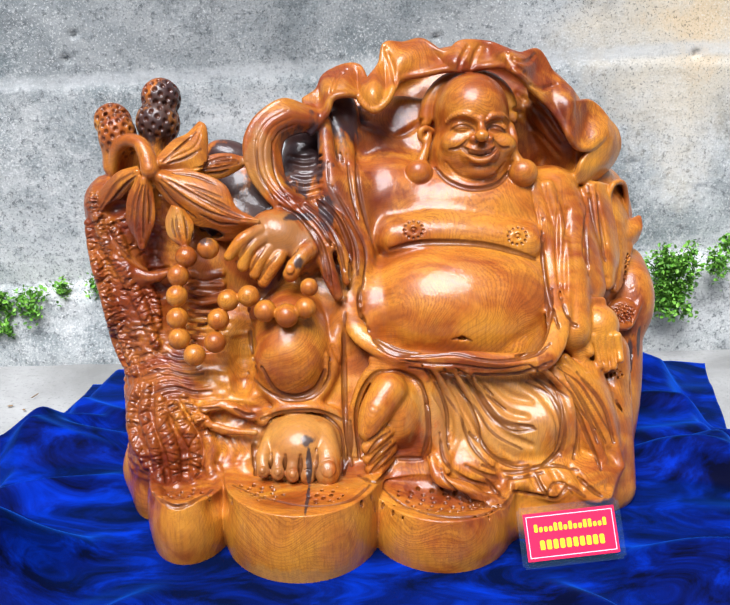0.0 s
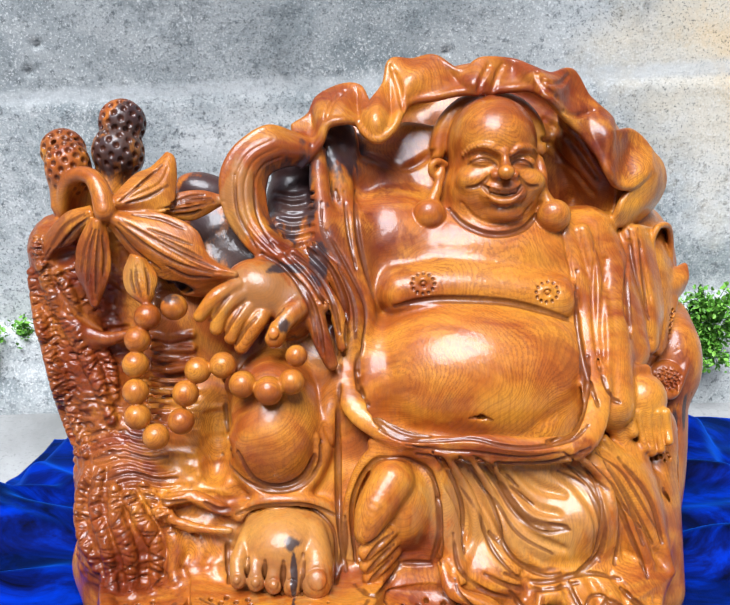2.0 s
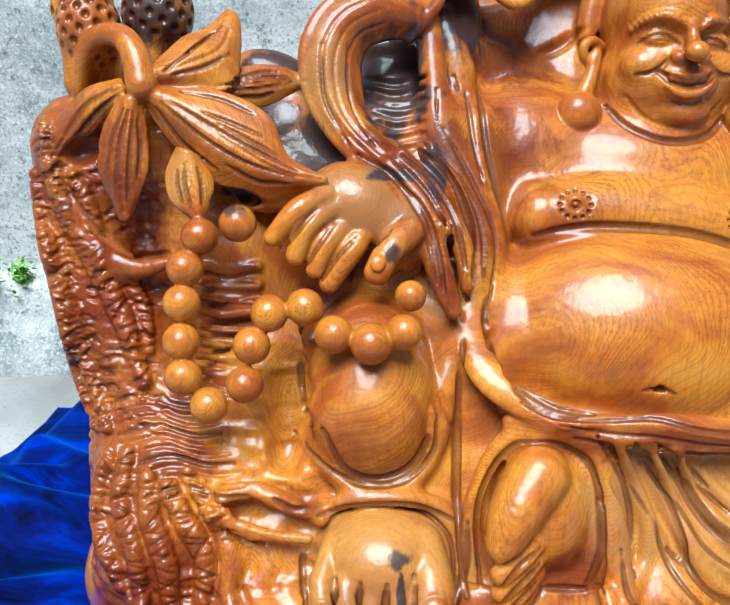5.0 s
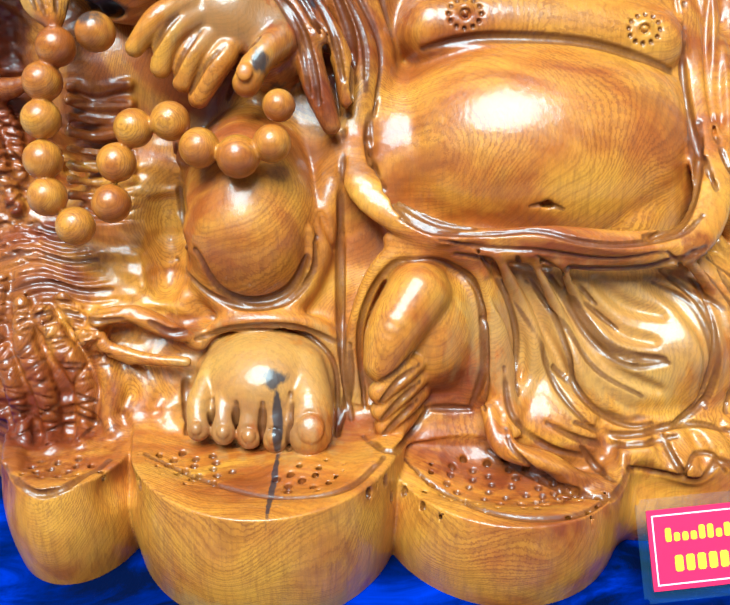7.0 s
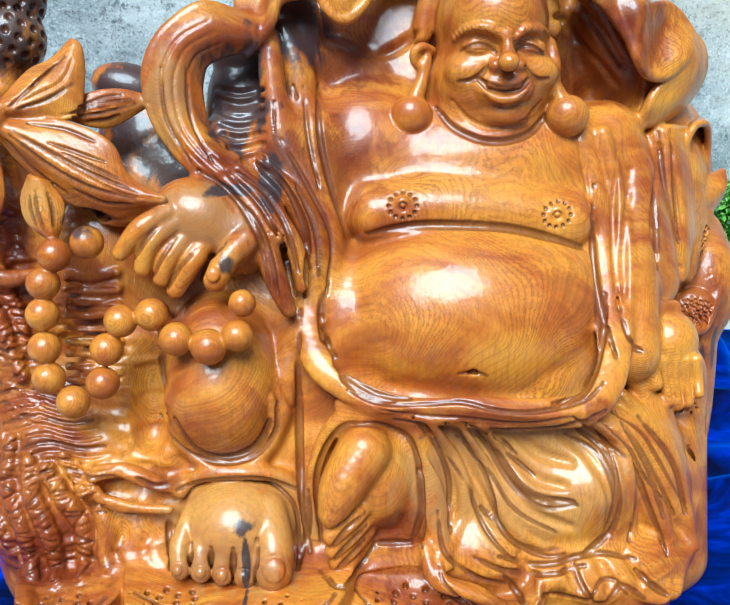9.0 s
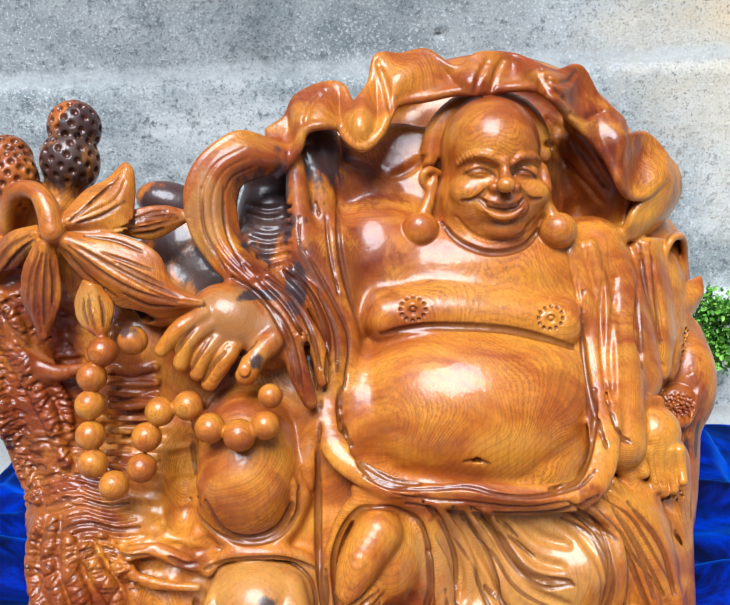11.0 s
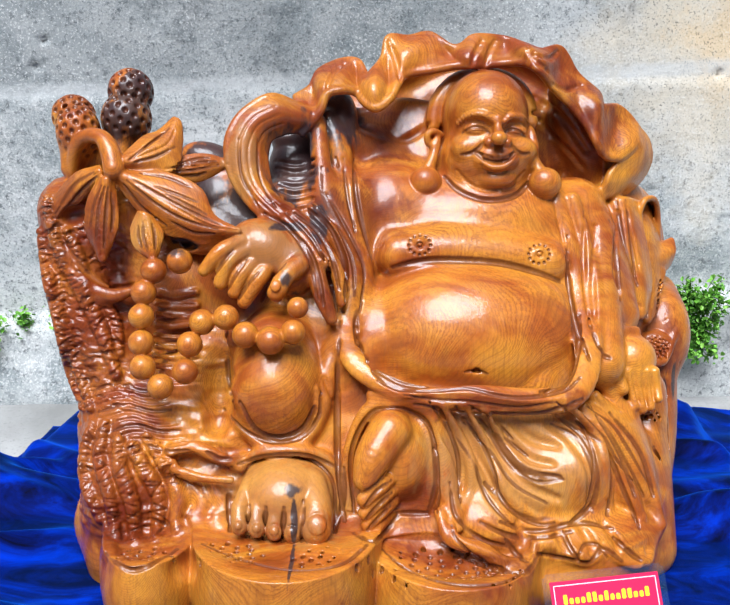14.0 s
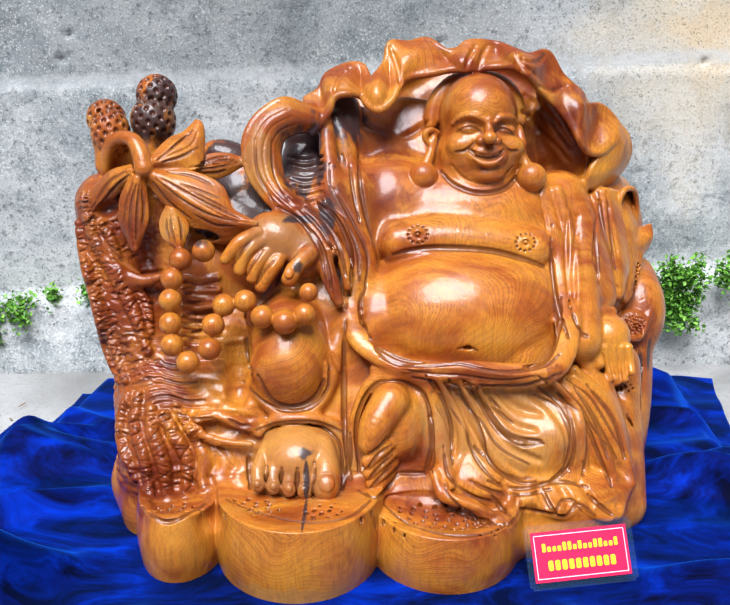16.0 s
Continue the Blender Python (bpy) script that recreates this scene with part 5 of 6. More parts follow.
rough((-0.40, 0.98, 0.13), (-0.17, 1.20, 0.30), 0.0085, 0.0010, 3, (0.7, 1, 1.2))
# ripples of the bark where the strands fan out
for i in range(11):
    a = (-0.302, 1.130, 0.282)
    off = np.array((0.0034 * i, 0, -0.0090 * (i - 3)))
    carve([tuple(np.array(a) + off + (-0.028, 0, -0.006)), tuple(np.array(a) + off + (0.005, 0, 0.004)), tuple(np.array(a) + off + (0.036, 0, -0.004)), tuple(np.array(a) + off + (0.060, 0, -0.002))], 0.0024, 0.0012, darken=i % 3 == 0)
for i in range(12):
    a = np.array((-0.228, 1.170, 0.409)) + np.array((0.001 * i, -0.004 * i, -0.0085 * i))
    carve([tuple(a + (-0.022, 0, 0.002)), tuple(a + (0, 0, -0.003 * (-1) ** i)), tuple(a + (0.024, 0, 0.003))], 0.0022, 0.0014)
tube([(-0.2319, 1.09, 0.2104), (-0.2123, 1.076, 0.1922), (-0.2182, 1.064, 0.1694), (-0.1993, 1.046, 0.1542)], [0.006, 0.009, 0.007, 0.004], k=0.01)
tube([(-0.2069, 1.09, 0.2104), (-0.1877, 1.076, 0.1855), (-0.1934, 1.064, 0.1694), (-0.1747, 1.046, 0.1542)], [0.006, 0.009, 0.007, 0.004], k=0.01)
tube([(-0.1819, 1.09, 0.2104), (-0.1631, 1.076, 0.1788), (-0.1686, 1.064, 0.1694), (-0.1501, 1.046, 0.1542)], [0.006, 0.009, 0.007, 0.004], k=0.01)
TRUNK = (Vector((-0.359, 1.205, 0.523)), Vector((-0.313, 1.128, 0.269)))
for i in range(260):
    t = RNG.uniform(0, 1)
    side = RNG.uniform(-0.045, 0.040)
    q = on(TRUNK[0].lerp(TRUNK[1], t) + Vector((side, max(0, -side - 0.015) * 0.9, 0)), 0.0008)
    carve([tuple(q + (-0.005, 0, RNG.uniform(-0.003, 0.003))), tuple(q + (0, 0, 0.0015)), tuple(q + (0.005, 0, RNG.uniform(-0.003, 0.003)))], 0.0016 * RNG.uniform(0.7, 1.3), 0.0008, darken=i % 4 == 0)
tube([(-0.364, 1.200, 0.456), (-0.341, 1.190, 0.424), (-0.309, 1.178, 0.410), (-0.277, 1.172, 0.419)], [0.012, 0.012, 0.010, 0.004], k=0.010)
carve([(-0.363, 1.190, 0.469), (-0.339, 1.180, 0.440), (-0.306, 1.170, 0.423), (-0.278, 1.170, 0.427)], 0.003, 0.003)

# beads
egg((-0.2463, 1.143, 0.4509), (0.0152, 0.0152, 0.0152), k=0.0015)
egg((-0.2162, 1.1471, 0.4617), (0.0152, 0.0152, 0.0152), k=0.0015)
egg((-0.2571, 1.1338, 0.4269), (0.0152, 0.0152, 0.0152), k=0.0015)
egg((-0.2589, 1.1237, 0.4006), (0.0152, 0.0152, 0.0152), k=0.0015)
egg((-0.2582, 1.1126, 0.3719), (0.0152, 0.0152, 0.0152), k=0.0015)
egg((-0.2555, 1.1025, 0.3456), (0.0152, 0.0152, 0.0152), k=0.0015)
egg((-0.2343, 1.0945, 0.3247), (0.0152, 0.0152, 0.0152), k=0.0015)
egg((-0.2062, 1.1009, 0.3414), (0.0152, 0.0152, 0.0152), k=0.0015)
egg((-0.2018, 1.1122, 0.3707), (0.0152, 0.0152, 0.0152), k=0.0015)
egg((-0.1884, 1.1216, 0.3952), (0.0152, 0.0152, 0.0152), k=0.0015)
egg((-0.1602, 1.1237, 0.4006), (0.0152, 0.0152, 0.0152), k=0.0015)
egg((-0.1359, 1.106, 0.3853), (0.0155, 0.0155, 0.0155), k=0.0015)
egg((-0.1063, 1.1, 0.3808), (0.0165, 0.0165, 0.0165), k=0.0015)
egg((-0.081, 1.104, 0.3901), (0.0145, 0.0145, 0.0145), k=0.0015)
egg((-0.0762, 1.118, 0.4154), (0.0125, 0.0125, 0.0125), k=0.0015)

# lotus stem, leaves and seed pods
holed((-0.365, 1.268, 0.617), (0.0270, 0.027, 0.0270), 60)
holed((-0.355, 1.250, 0.600), (0.0270, 0.028, 0.0330), 80)
tube([(-0.358, 1.250, 0.588), (-0.365, 1.240, 0.556)], [0.022, 0.012], k=0.006)
holed((-0.300, 1.300, 0.646), (0.0290, 0.030, 0.0300), 70)
holed((-0.303, 1.282, 0.613), (0.0320, 0.032, 0.0340), 80)
tube([(-0.305, 1.282, 0.599), (-0.312, 1.262, 0.572)], [0.026, 0.012], k=0.006)
egg((-0.333, 1.275, 0.556), (0.055, 0.030, 0.035), k=0.01)
tube([(-0.362, 1.235, 0.549), (-0.354, 1.228, 0.579), (-0.337, 1.220, 0.597), (-0.316, 1.210, 0.597), (-0.303, 1.198, 0.582), (-0.297, 1.188, 0.562)], [.007, .008, .009, .010, .012, .013], k=0.003)


def leaf(near_edge, rib, far_edge, slits, thick=0.0038):
    """A carved leaf: a thin bent blade, creased along its rib and slit along its veins."""
    shell([near_edge, rib, far_edge], [thick * 0.6, thick, thick * 0.6], 0.002)
    carve(rib, 0.0018, 0.0006)
    for line in slits:
        carve(line, 0.0021, 0.0005, darken=True)


leaf([(-0.285, 1.196, 0.561), (-0.236, 1.196, 0.557), (-0.197, 1.190, 0.540), (-0.180, 1.180, 0.510), (-0.150, 1.172, 0.495)], [(-0.289, 1.184, 0.557), (-0.250, 1.176, 0.536), (-0.218, 1.170, 0.518), (-0.183, 1.168, 0.500), (-0.149, 1.170, 0.494)],
     [(-0.295, 1.190, 0.547), (-0.273, 1.186, 0.518), (-0.247, 1.180, 0.495), (-0.205, 1.176, 0.478), (-0.150, 1.174, 0.490)],
     ([(-0.278, 1.180, 0.555), (-0.247, 1.180, 0.536), (-0.208, 1.170, 0.518), (-0.169, 1.170, 0.501)], [(-0.281, 1.180, 0.551), (-0.251, 1.180, 0.525), (-0.215, 1.170, 0.507), (-0.174, 1.170, 0.495)], [(-0.267, 1.190, 0.558), (-0.235, 1.190, 0.553), (-0.209, 1.190, 0.542)],
      [(-0.235, 1.180, 0.535), (-0.210, 1.180, 0.522), (-0.188, 1.180, 0.511)], [(-0.285, 1.180, 0.546), (-0.265, 1.180, 0.519), (-0.237, 1.180, 0.497)], [(-0.230, 1.180, 0.501), (-0.203, 1.170, 0.491), (-0.178, 1.170, 0.490)], [(-0.247, 1.180, 0.544), (-0.222, 1.180, 0.535), (-0.199, 1.180, 0.526)]))
leaf([(-0.314, 1.190, 0.553), (-0.328, 1.182, 0.526), (-0.331, 1.174, 0.496), (-0.316, 1.164, 0.463)], [(-0.305, 1.180, 0.551), (-0.310, 1.172, 0.524), (-0.312, 1.164, 0.493), (-0.310, 1.158, 0.460)], [(-0.300, 1.188, 0.552), (-0.295, 1.180, 0.526), (-0.294, 1.172, 0.496), (-0.306, 1.162, 0.463)],
     ([(-0.311, 1.180, 0.545), (-0.322, 1.180, 0.521), (-0.325, 1.170, 0.497)], [(-0.307, 1.180, 0.543), (-0.314, 1.170, 0.515), (-0.319, 1.170, 0.481)], [(-0.303, 1.180, 0.542), (-0.305, 1.170, 0.511), (-0.307, 1.160, 0.474)], [(-0.300, 1.180, 0.535), (-0.299, 1.180, 0.512), (-0.300, 1.170, 0.491)]))
leaf([(-0.318, 1.200, 0.564), (-0.349, 1.206, 0.553), (-0.377, 1.208, 0.522), (-0.384, 1.208, 0.496)], [(-0.315, 1.190, 0.559), (-0.342, 1.194, 0.543), (-0.367, 1.198, 0.515), (-0.381, 1.204, 0.496)], [(-0.314, 1.192, 0.550), (-0.332, 1.196, 0.534), (-0.355, 1.200, 0.511), (-0.381, 1.206, 0.494)],
     ([(-0.322, 1.190, 0.559), (-0.348, 1.200, 0.543), (-0.367, 1.200, 0.519)], [(-0.319, 1.190, 0.553), (-0.339, 1.200, 0.536), (-0.360, 1.200, 0.513)]))
leaf([(-0.289, 1.202, 0.575), (-0.269, 1.222, 0.595), (-0.252, 1.236, 0.602), (-0.236, 1.250, 0.617)], [(-0.282, 1.192, 0.572), (-0.257, 1.206, 0.581), (-0.239, 1.222, 0.590), (-0.231, 1.246, 0.611)], [(-0.281, 1.196, 0.564), (-0.252, 1.200, 0.558), (-0.228, 1.210, 0.564), (-0.226, 1.236, 0.593)],
     ([(-0.280, 1.200, 0.573), (-0.261, 1.220, 0.589), (-0.241, 1.240, 0.606)], [(-0.275, 1.200, 0.569), (-0.251, 1.210, 0.575), (-0.231, 1.220, 0.586)], [(-0.266, 1.210, 0.585), (-0.251, 1.220, 0.596), (-0.243, 1.230, 0.603)]), 0.0055)
leaf([(-0.246, 1.222, 0.563), (-0.222, 1.232, 0.573), (-0.195, 1.242, 0.574), (-0.170, 1.250, 0.565)], [(-0.244, 1.216, 0.559), (-0.218, 1.224, 0.561), (-0.194, 1.236, 0.563), (-0.170, 1.248, 0.562)], [(-0.240, 1.218, 0.555), (-0.218, 1.224, 0.546), (-0.201, 1.234, 0.545), (-0.171, 1.248, 0.560)],
     ([(-0.235, 1.220, 0.560), (-0.212, 1.230, 0.566), (-0.185, 1.240, 0.567)], [(-0.233, 1.220, 0.556), (-0.209, 1.230, 0.557), (-0.182, 1.240, 0.562)], [(-0.224, 1.220, 0.551), (-0.209, 1.230, 0.550), (-0.196, 1.230, 0.554)], [(-0.227, 1.220, 0.566), (-0.208, 1.230, 0.571), (-0.193, 1.240, 0.571)]))
leaf([(-0.268, 1.176, 0.514), (-0.275, 1.168, 0.495), (-0.270, 1.160, 0.476), (-0.250, 1.154, 0.461)], [(-0.259, 1.168, 0.512), (-0.256, 1.160, 0.494), (-0.252, 1.154, 0.478), (-0.249, 1.152, 0.461)], [(-0.252, 1.174, 0.508), (-0.240, 1.168, 0.491), (-0.242, 1.160, 0.474), (-0.247, 1.154, 0.461)],
     ([(-0.262, 1.170, 0.503), (-0.260, 1.160, 0.487), (-0.254, 1.150, 0.473)], [(-0.268, 1.170, 0.498), (-0.266, 1.160, 0.486), (-0.263, 1.160, 0.475)], [(-0.251, 1.170, 0.501), (-0.246, 1.160, 0.487), (-0.247, 1.160, 0.473)]))
egg((-0.350, 1.190, 0.505), (0.022, 0.022, 0.013), (0, -20, 0), k=0.003, cut=True)

tube([(-0.254, 1.205, 0.509), (-0.208, 1.195, 0.478), (-0.147, 1.185, 0.479)], [.012, .018, .010], k=0.008)
egg((-0.223, 1.185, 0.474), (0.024, 0.02, 0.010), k=0.004, cut=True)

for pts in ([(0.035, 1.060, 0.225), (0.018, 1.050, 0.216), (0.004, 1.040, 0.202)], [(0.036, 1.060, 0.209), (0.020, 1.050, 0.198), (0.006, 1.040, 0.186)], [(0.035, 1.060, 0.192), (0.020, 1.050, 0.181), (0.008, 1.040, 0.172)], [(0.029, 1.060, 0.237), (0.017, 1.050, 0.225), (0.004, 1.050, 0.216)]):
    carve(pts, 0.0026, 0.0015, darken=True)
# crisp cuts where forms meet
for pts, r in (
        ([(-0.153, 1.080, 0.230), (-0.154, 1.060, 0.201), (-0.151, 1.040, 0.169)], .0030), ([(-0.021, 1.080, 0.230), (-0.021, 1.070, 0.196), (-0.030, 1.050, 0.163)], .0035),
        ([(-0.145, 1.080, 0.234), (-0.113, 1.080, 0.244), (-0.067, 1.080, 0.246), (-0.032, 1.080, 0.233)], .0028),
        ([(-0.164, 1.150, 0.374), (-0.161, 1.130, 0.326), (-0.153, 1.120, 0.287)], .0030), ([(-0.028, 1.160, 0.385), (-0.030, 1.130, 0.311), (-0.028, 1.100, 0.224), (-0.019, 1.070, 0.166)], .0034),
        ([(-0.008, 1.060, 0.183), (-0.012, 1.080, 0.249), (0.010, 1.090, 0.295), (0.042, 1.090, 0.302), (0.075, 1.090, 0.287), (0.087, 1.080, 0.249)], .0030),
        ([(0.079, 1.060, 0.183), (0.088, 1.070, 0.218), (0.085, 1.080, 0.256)], .0034), ([(0.043, 1.070, 0.177), (0.079, 1.070, 0.177)], .0030),
        ([(-0.009, 1.050, 0.163), (0.017, 1.040, 0.158), (0.043, 1.060, 0.179)], .0030),
        ([(0.100, 1.088, 0.286), (0.129, 1.072, 0.245), (0.148, 1.050, 0.207), (0.175, 1.031, 0.182)], .0024), ([(0.120, 1.088, 0.286), (0.149, 1.077, 0.257), (0.177, 1.060, 0.223), (0.215, 1.048, 0.204)], .0022),
        ([(0.139, 1.088, 0.286), (0.168, 1.082, 0.269), (0.194, 1.075, 0.251)], .0022), ([(0.223, 1.088, 0.286), (0.255, 1.082, 0.269), (0.271, 1.067, 0.234), (0.271, 1.052, 0.191)], .0024),
        ([(0.245, 1.088, 0.286), (0.292, 1.109, 0.248), (0.318, 1.097, 0.196), (0.334, 1.071, 0.158)], .0028), ([(0.279, 1.126, 0.292), (0.317, 1.129, 0.238), (0.346, 1.103, 0.184)], .0024),
        ([(0.160, 1.035, 0.187), (0.200, 1.029, 0.179), (0.252, 1.035, 0.187), (0.295, 1.051, 0.170)], .0030), ([(0.103, 1.060, 0.223), (0.109, 1.039, 0.192), (0.137, 1.024, 0.172), (0.174, 1.018, 0.164)], .0026),
        ([(-0.120, 1.190, 0.512), (-0.091, 1.190, 0.493), (-0.065, 1.170, 0.458), (-0.055, 1.150, 0.416)], .0026), ([(-0.095, 1.200, 0.511), (-0.062, 1.190, 0.479), (-0.039, 1.170, 0.437), (-0.032, 1.160, 0.399)], .0026),
        ([(-0.063, 1.220, 0.519), (-0.036, 1.210, 0.481), (-0.022, 1.200, 0.435), (-0.024, 1.170, 0.395)], .0028), ([(-0.047, 1.250, 0.526), (-0.020, 1.230, 0.482), (0.001, 1.220, 0.436), (-0.004, 1.190, 0.388)], .0024),
        ([(-0.013, 1.300, 0.565), (-0.010, 1.280, 0.520), (0.001, 1.250, 0.477), (0.011, 1.230, 0.447)], .0034), ([(-0.027, 1.290, 0.567), (-0.022, 1.280, 0.520), (-0.011, 1.250, 0.477)], .0022),
        ([(-0.155, 1.240, 0.596), (-0.152, 1.230, 0.551), (-0.129, 1.210, 0.515)], .0016), ([(-0.133, 1.250, 0.594), (-0.130, 1.235, 0.550), (-0.110, 1.220, 0.513)], .0016),
        ([(-0.153, 1.150, 0.475), (-0.163, 1.150, 0.464), (-0.177, 1.140, 0.445)], .0022), ([(-0.138, 1.150, 0.464), (-0.150, 1.145, 0.448), (-0.160, 1.140, 0.430)], .0022), ([(-0.120, 1.150, 0.453), (-0.135, 1.145, 0.438), (-0.147, 1.140, 0.419)], .0022),
        ([(-0.093, 1.150, 0.460), (-0.109, 1.145, 0.442), (-0.120, 1.140, 0.419)], .0030), ([(0.293, 1.220, 0.363), (0.305, 1.200, 0.334), (0.313, 1.190, 0.330)], .0034),
        ([(0.349, 1.340, 0.507), (0.359, 1.320, 0.452), (0.383, 1.320, 0.391)], .0030), ([(0.368, 1.360, 0.506), (0.376, 1.350, 0.452), (0.384, 1.340, 0.400)], .0020),
        ([(0.465, 1.340, 0.271), (0.461, 1.300, 0.154)], .0020), ([(0.433, 1.300, 0.271), (0.427, 1.260, 0.157), (0.409, 1.200, 0.063)], .0020), ([(0.400, 1.240, 0.183), (0.409, 1.240, 0.150), (0.375, 1.200, 0.139)], .0034)):
    carve(pts, r * 1.05, 0.002, darken=True)

# deep gouges round the main folds
for pts, r in (
        ([(0.231, 1.100, 0.292), (0.268, 1.110, 0.257), (0.284, 1.100, 0.218), (0.280, 1.090, 0.181), (0.251, 1.070, 0.163)], .0042),
        ([(-0.008, 1.170, 0.374), (0.001, 1.150, 0.346), (0.028, 1.130, 0.320), (0.075, 1.110, 0.312)], .0042), ([(0.214, 1.120, 0.307), (0.252, 1.150, 0.319), (0.270, 1.180, 0.349), (0.273, 1.200, 0.385)], .0042),
        ([(0.062, 1.100, 0.303), (0.125, 1.080, 0.303), (0.189, 1.080, 0.301), (0.231, 1.100, 0.299), (0.264, 1.120, 0.303)], .0040),
        ([(0.266, 1.260, 0.475), (0.264, 1.230, 0.419), (0.270, 1.200, 0.371), (0.284, 1.180, 0.331)], .0040),
        ([(0.287, 1.130, 0.278), (0.316, 1.120, 0.234), (0.334, 1.100, 0.186)], .0046), ([(0.306, 1.140, 0.278), (0.352, 1.150, 0.219), (0.370, 1.140, 0.164)], .0040),
        ([(0.294, 1.120, 0.250), (0.306, 1.110, 0.203), (0.299, 1.090, 0.165)], .0038),
        ([(0.093, 1.030, 0.162), (0.128, 1.020, 0.146), (0.162, 1.010, 0.139), (0.192, 1.020, 0.134), (0.205, 1.030, 0.149)], .0040),
        ([(0.205, 1.030, 0.149), (0.235, 1.030, 0.143), (0.265, 1.030, 0.137), (0.282, 1.040, 0.150), (0.313, 1.050, 0.124)], .0038),
        ([(0.142, 1.070, 0.166), (0.172, 1.050, 0.161), (0.211, 1.050, 0.158), (0.249, 1.060, 0.160)], .0036)):
    carve(pts, r * 0.85, 0.002, darken=True)

# soft ridges of the cloth folds, then the sharp gouges between the forms
for pts, r in (
    ([(0.094, 1.088, 0.308), (0.118, 1.097, 0.262), (0.131, 1.086, 0.231), (0.127, 1.072, 0.202), (0.112, 1.046, 0.183)], 0.0060),
    ([(0.124, 1.088, 0.301), (0.153, 1.099, 0.247), (0.164, 1.074, 0.220), (0.181, 1.065, 0.195), (0.210, 1.062, 0.177)], 0.0052),
    ([(0.143, 1.087, 0.304), (0.169, 1.105, 0.257), (0.188, 1.083, 0.236), (0.210, 1.077, 0.224)], 0.0050),
    ([(0.104, 1.042, 0.184), (0.108, 1.021, 0.174), (0.133, 1.013, 0.165), (0.164, 1.009, 0.154)], 0.0050),
    ([(0.285, 1.042, 0.154), (0.299, 1.040, 0.137), (0.327, 1.043, 0.126), (0.335, 1.058, 0.139)], 0.0045),
    ([(0.238, 1.089, 0.312), (0.279, 1.110, 0.268), (0.291, 1.092, 0.237), (0.293, 1.080, 0.196)], 0.0060),
    ([(0.285, 1.135, 0.287), (0.316, 1.124, 0.255), (0.335, 1.113, 0.224), (0.350, 1.100, 0.181)], 0.0055),
    ([(0.009, 1.137, 0.307), (0.048, 1.092, 0.319), (0.086, 1.091, 0.323), (0.141, 1.084, 0.324), (0.199, 1.087, 0.315), (0.245, 1.091, 0.318)], 0.0045)):
    ridge = [on(q, -r * 0.35) for q in pts]
    tube(ridge, [r * 0.5] + [r] * (len(ridge) - 2) + [r * 0.5], k=0.004)
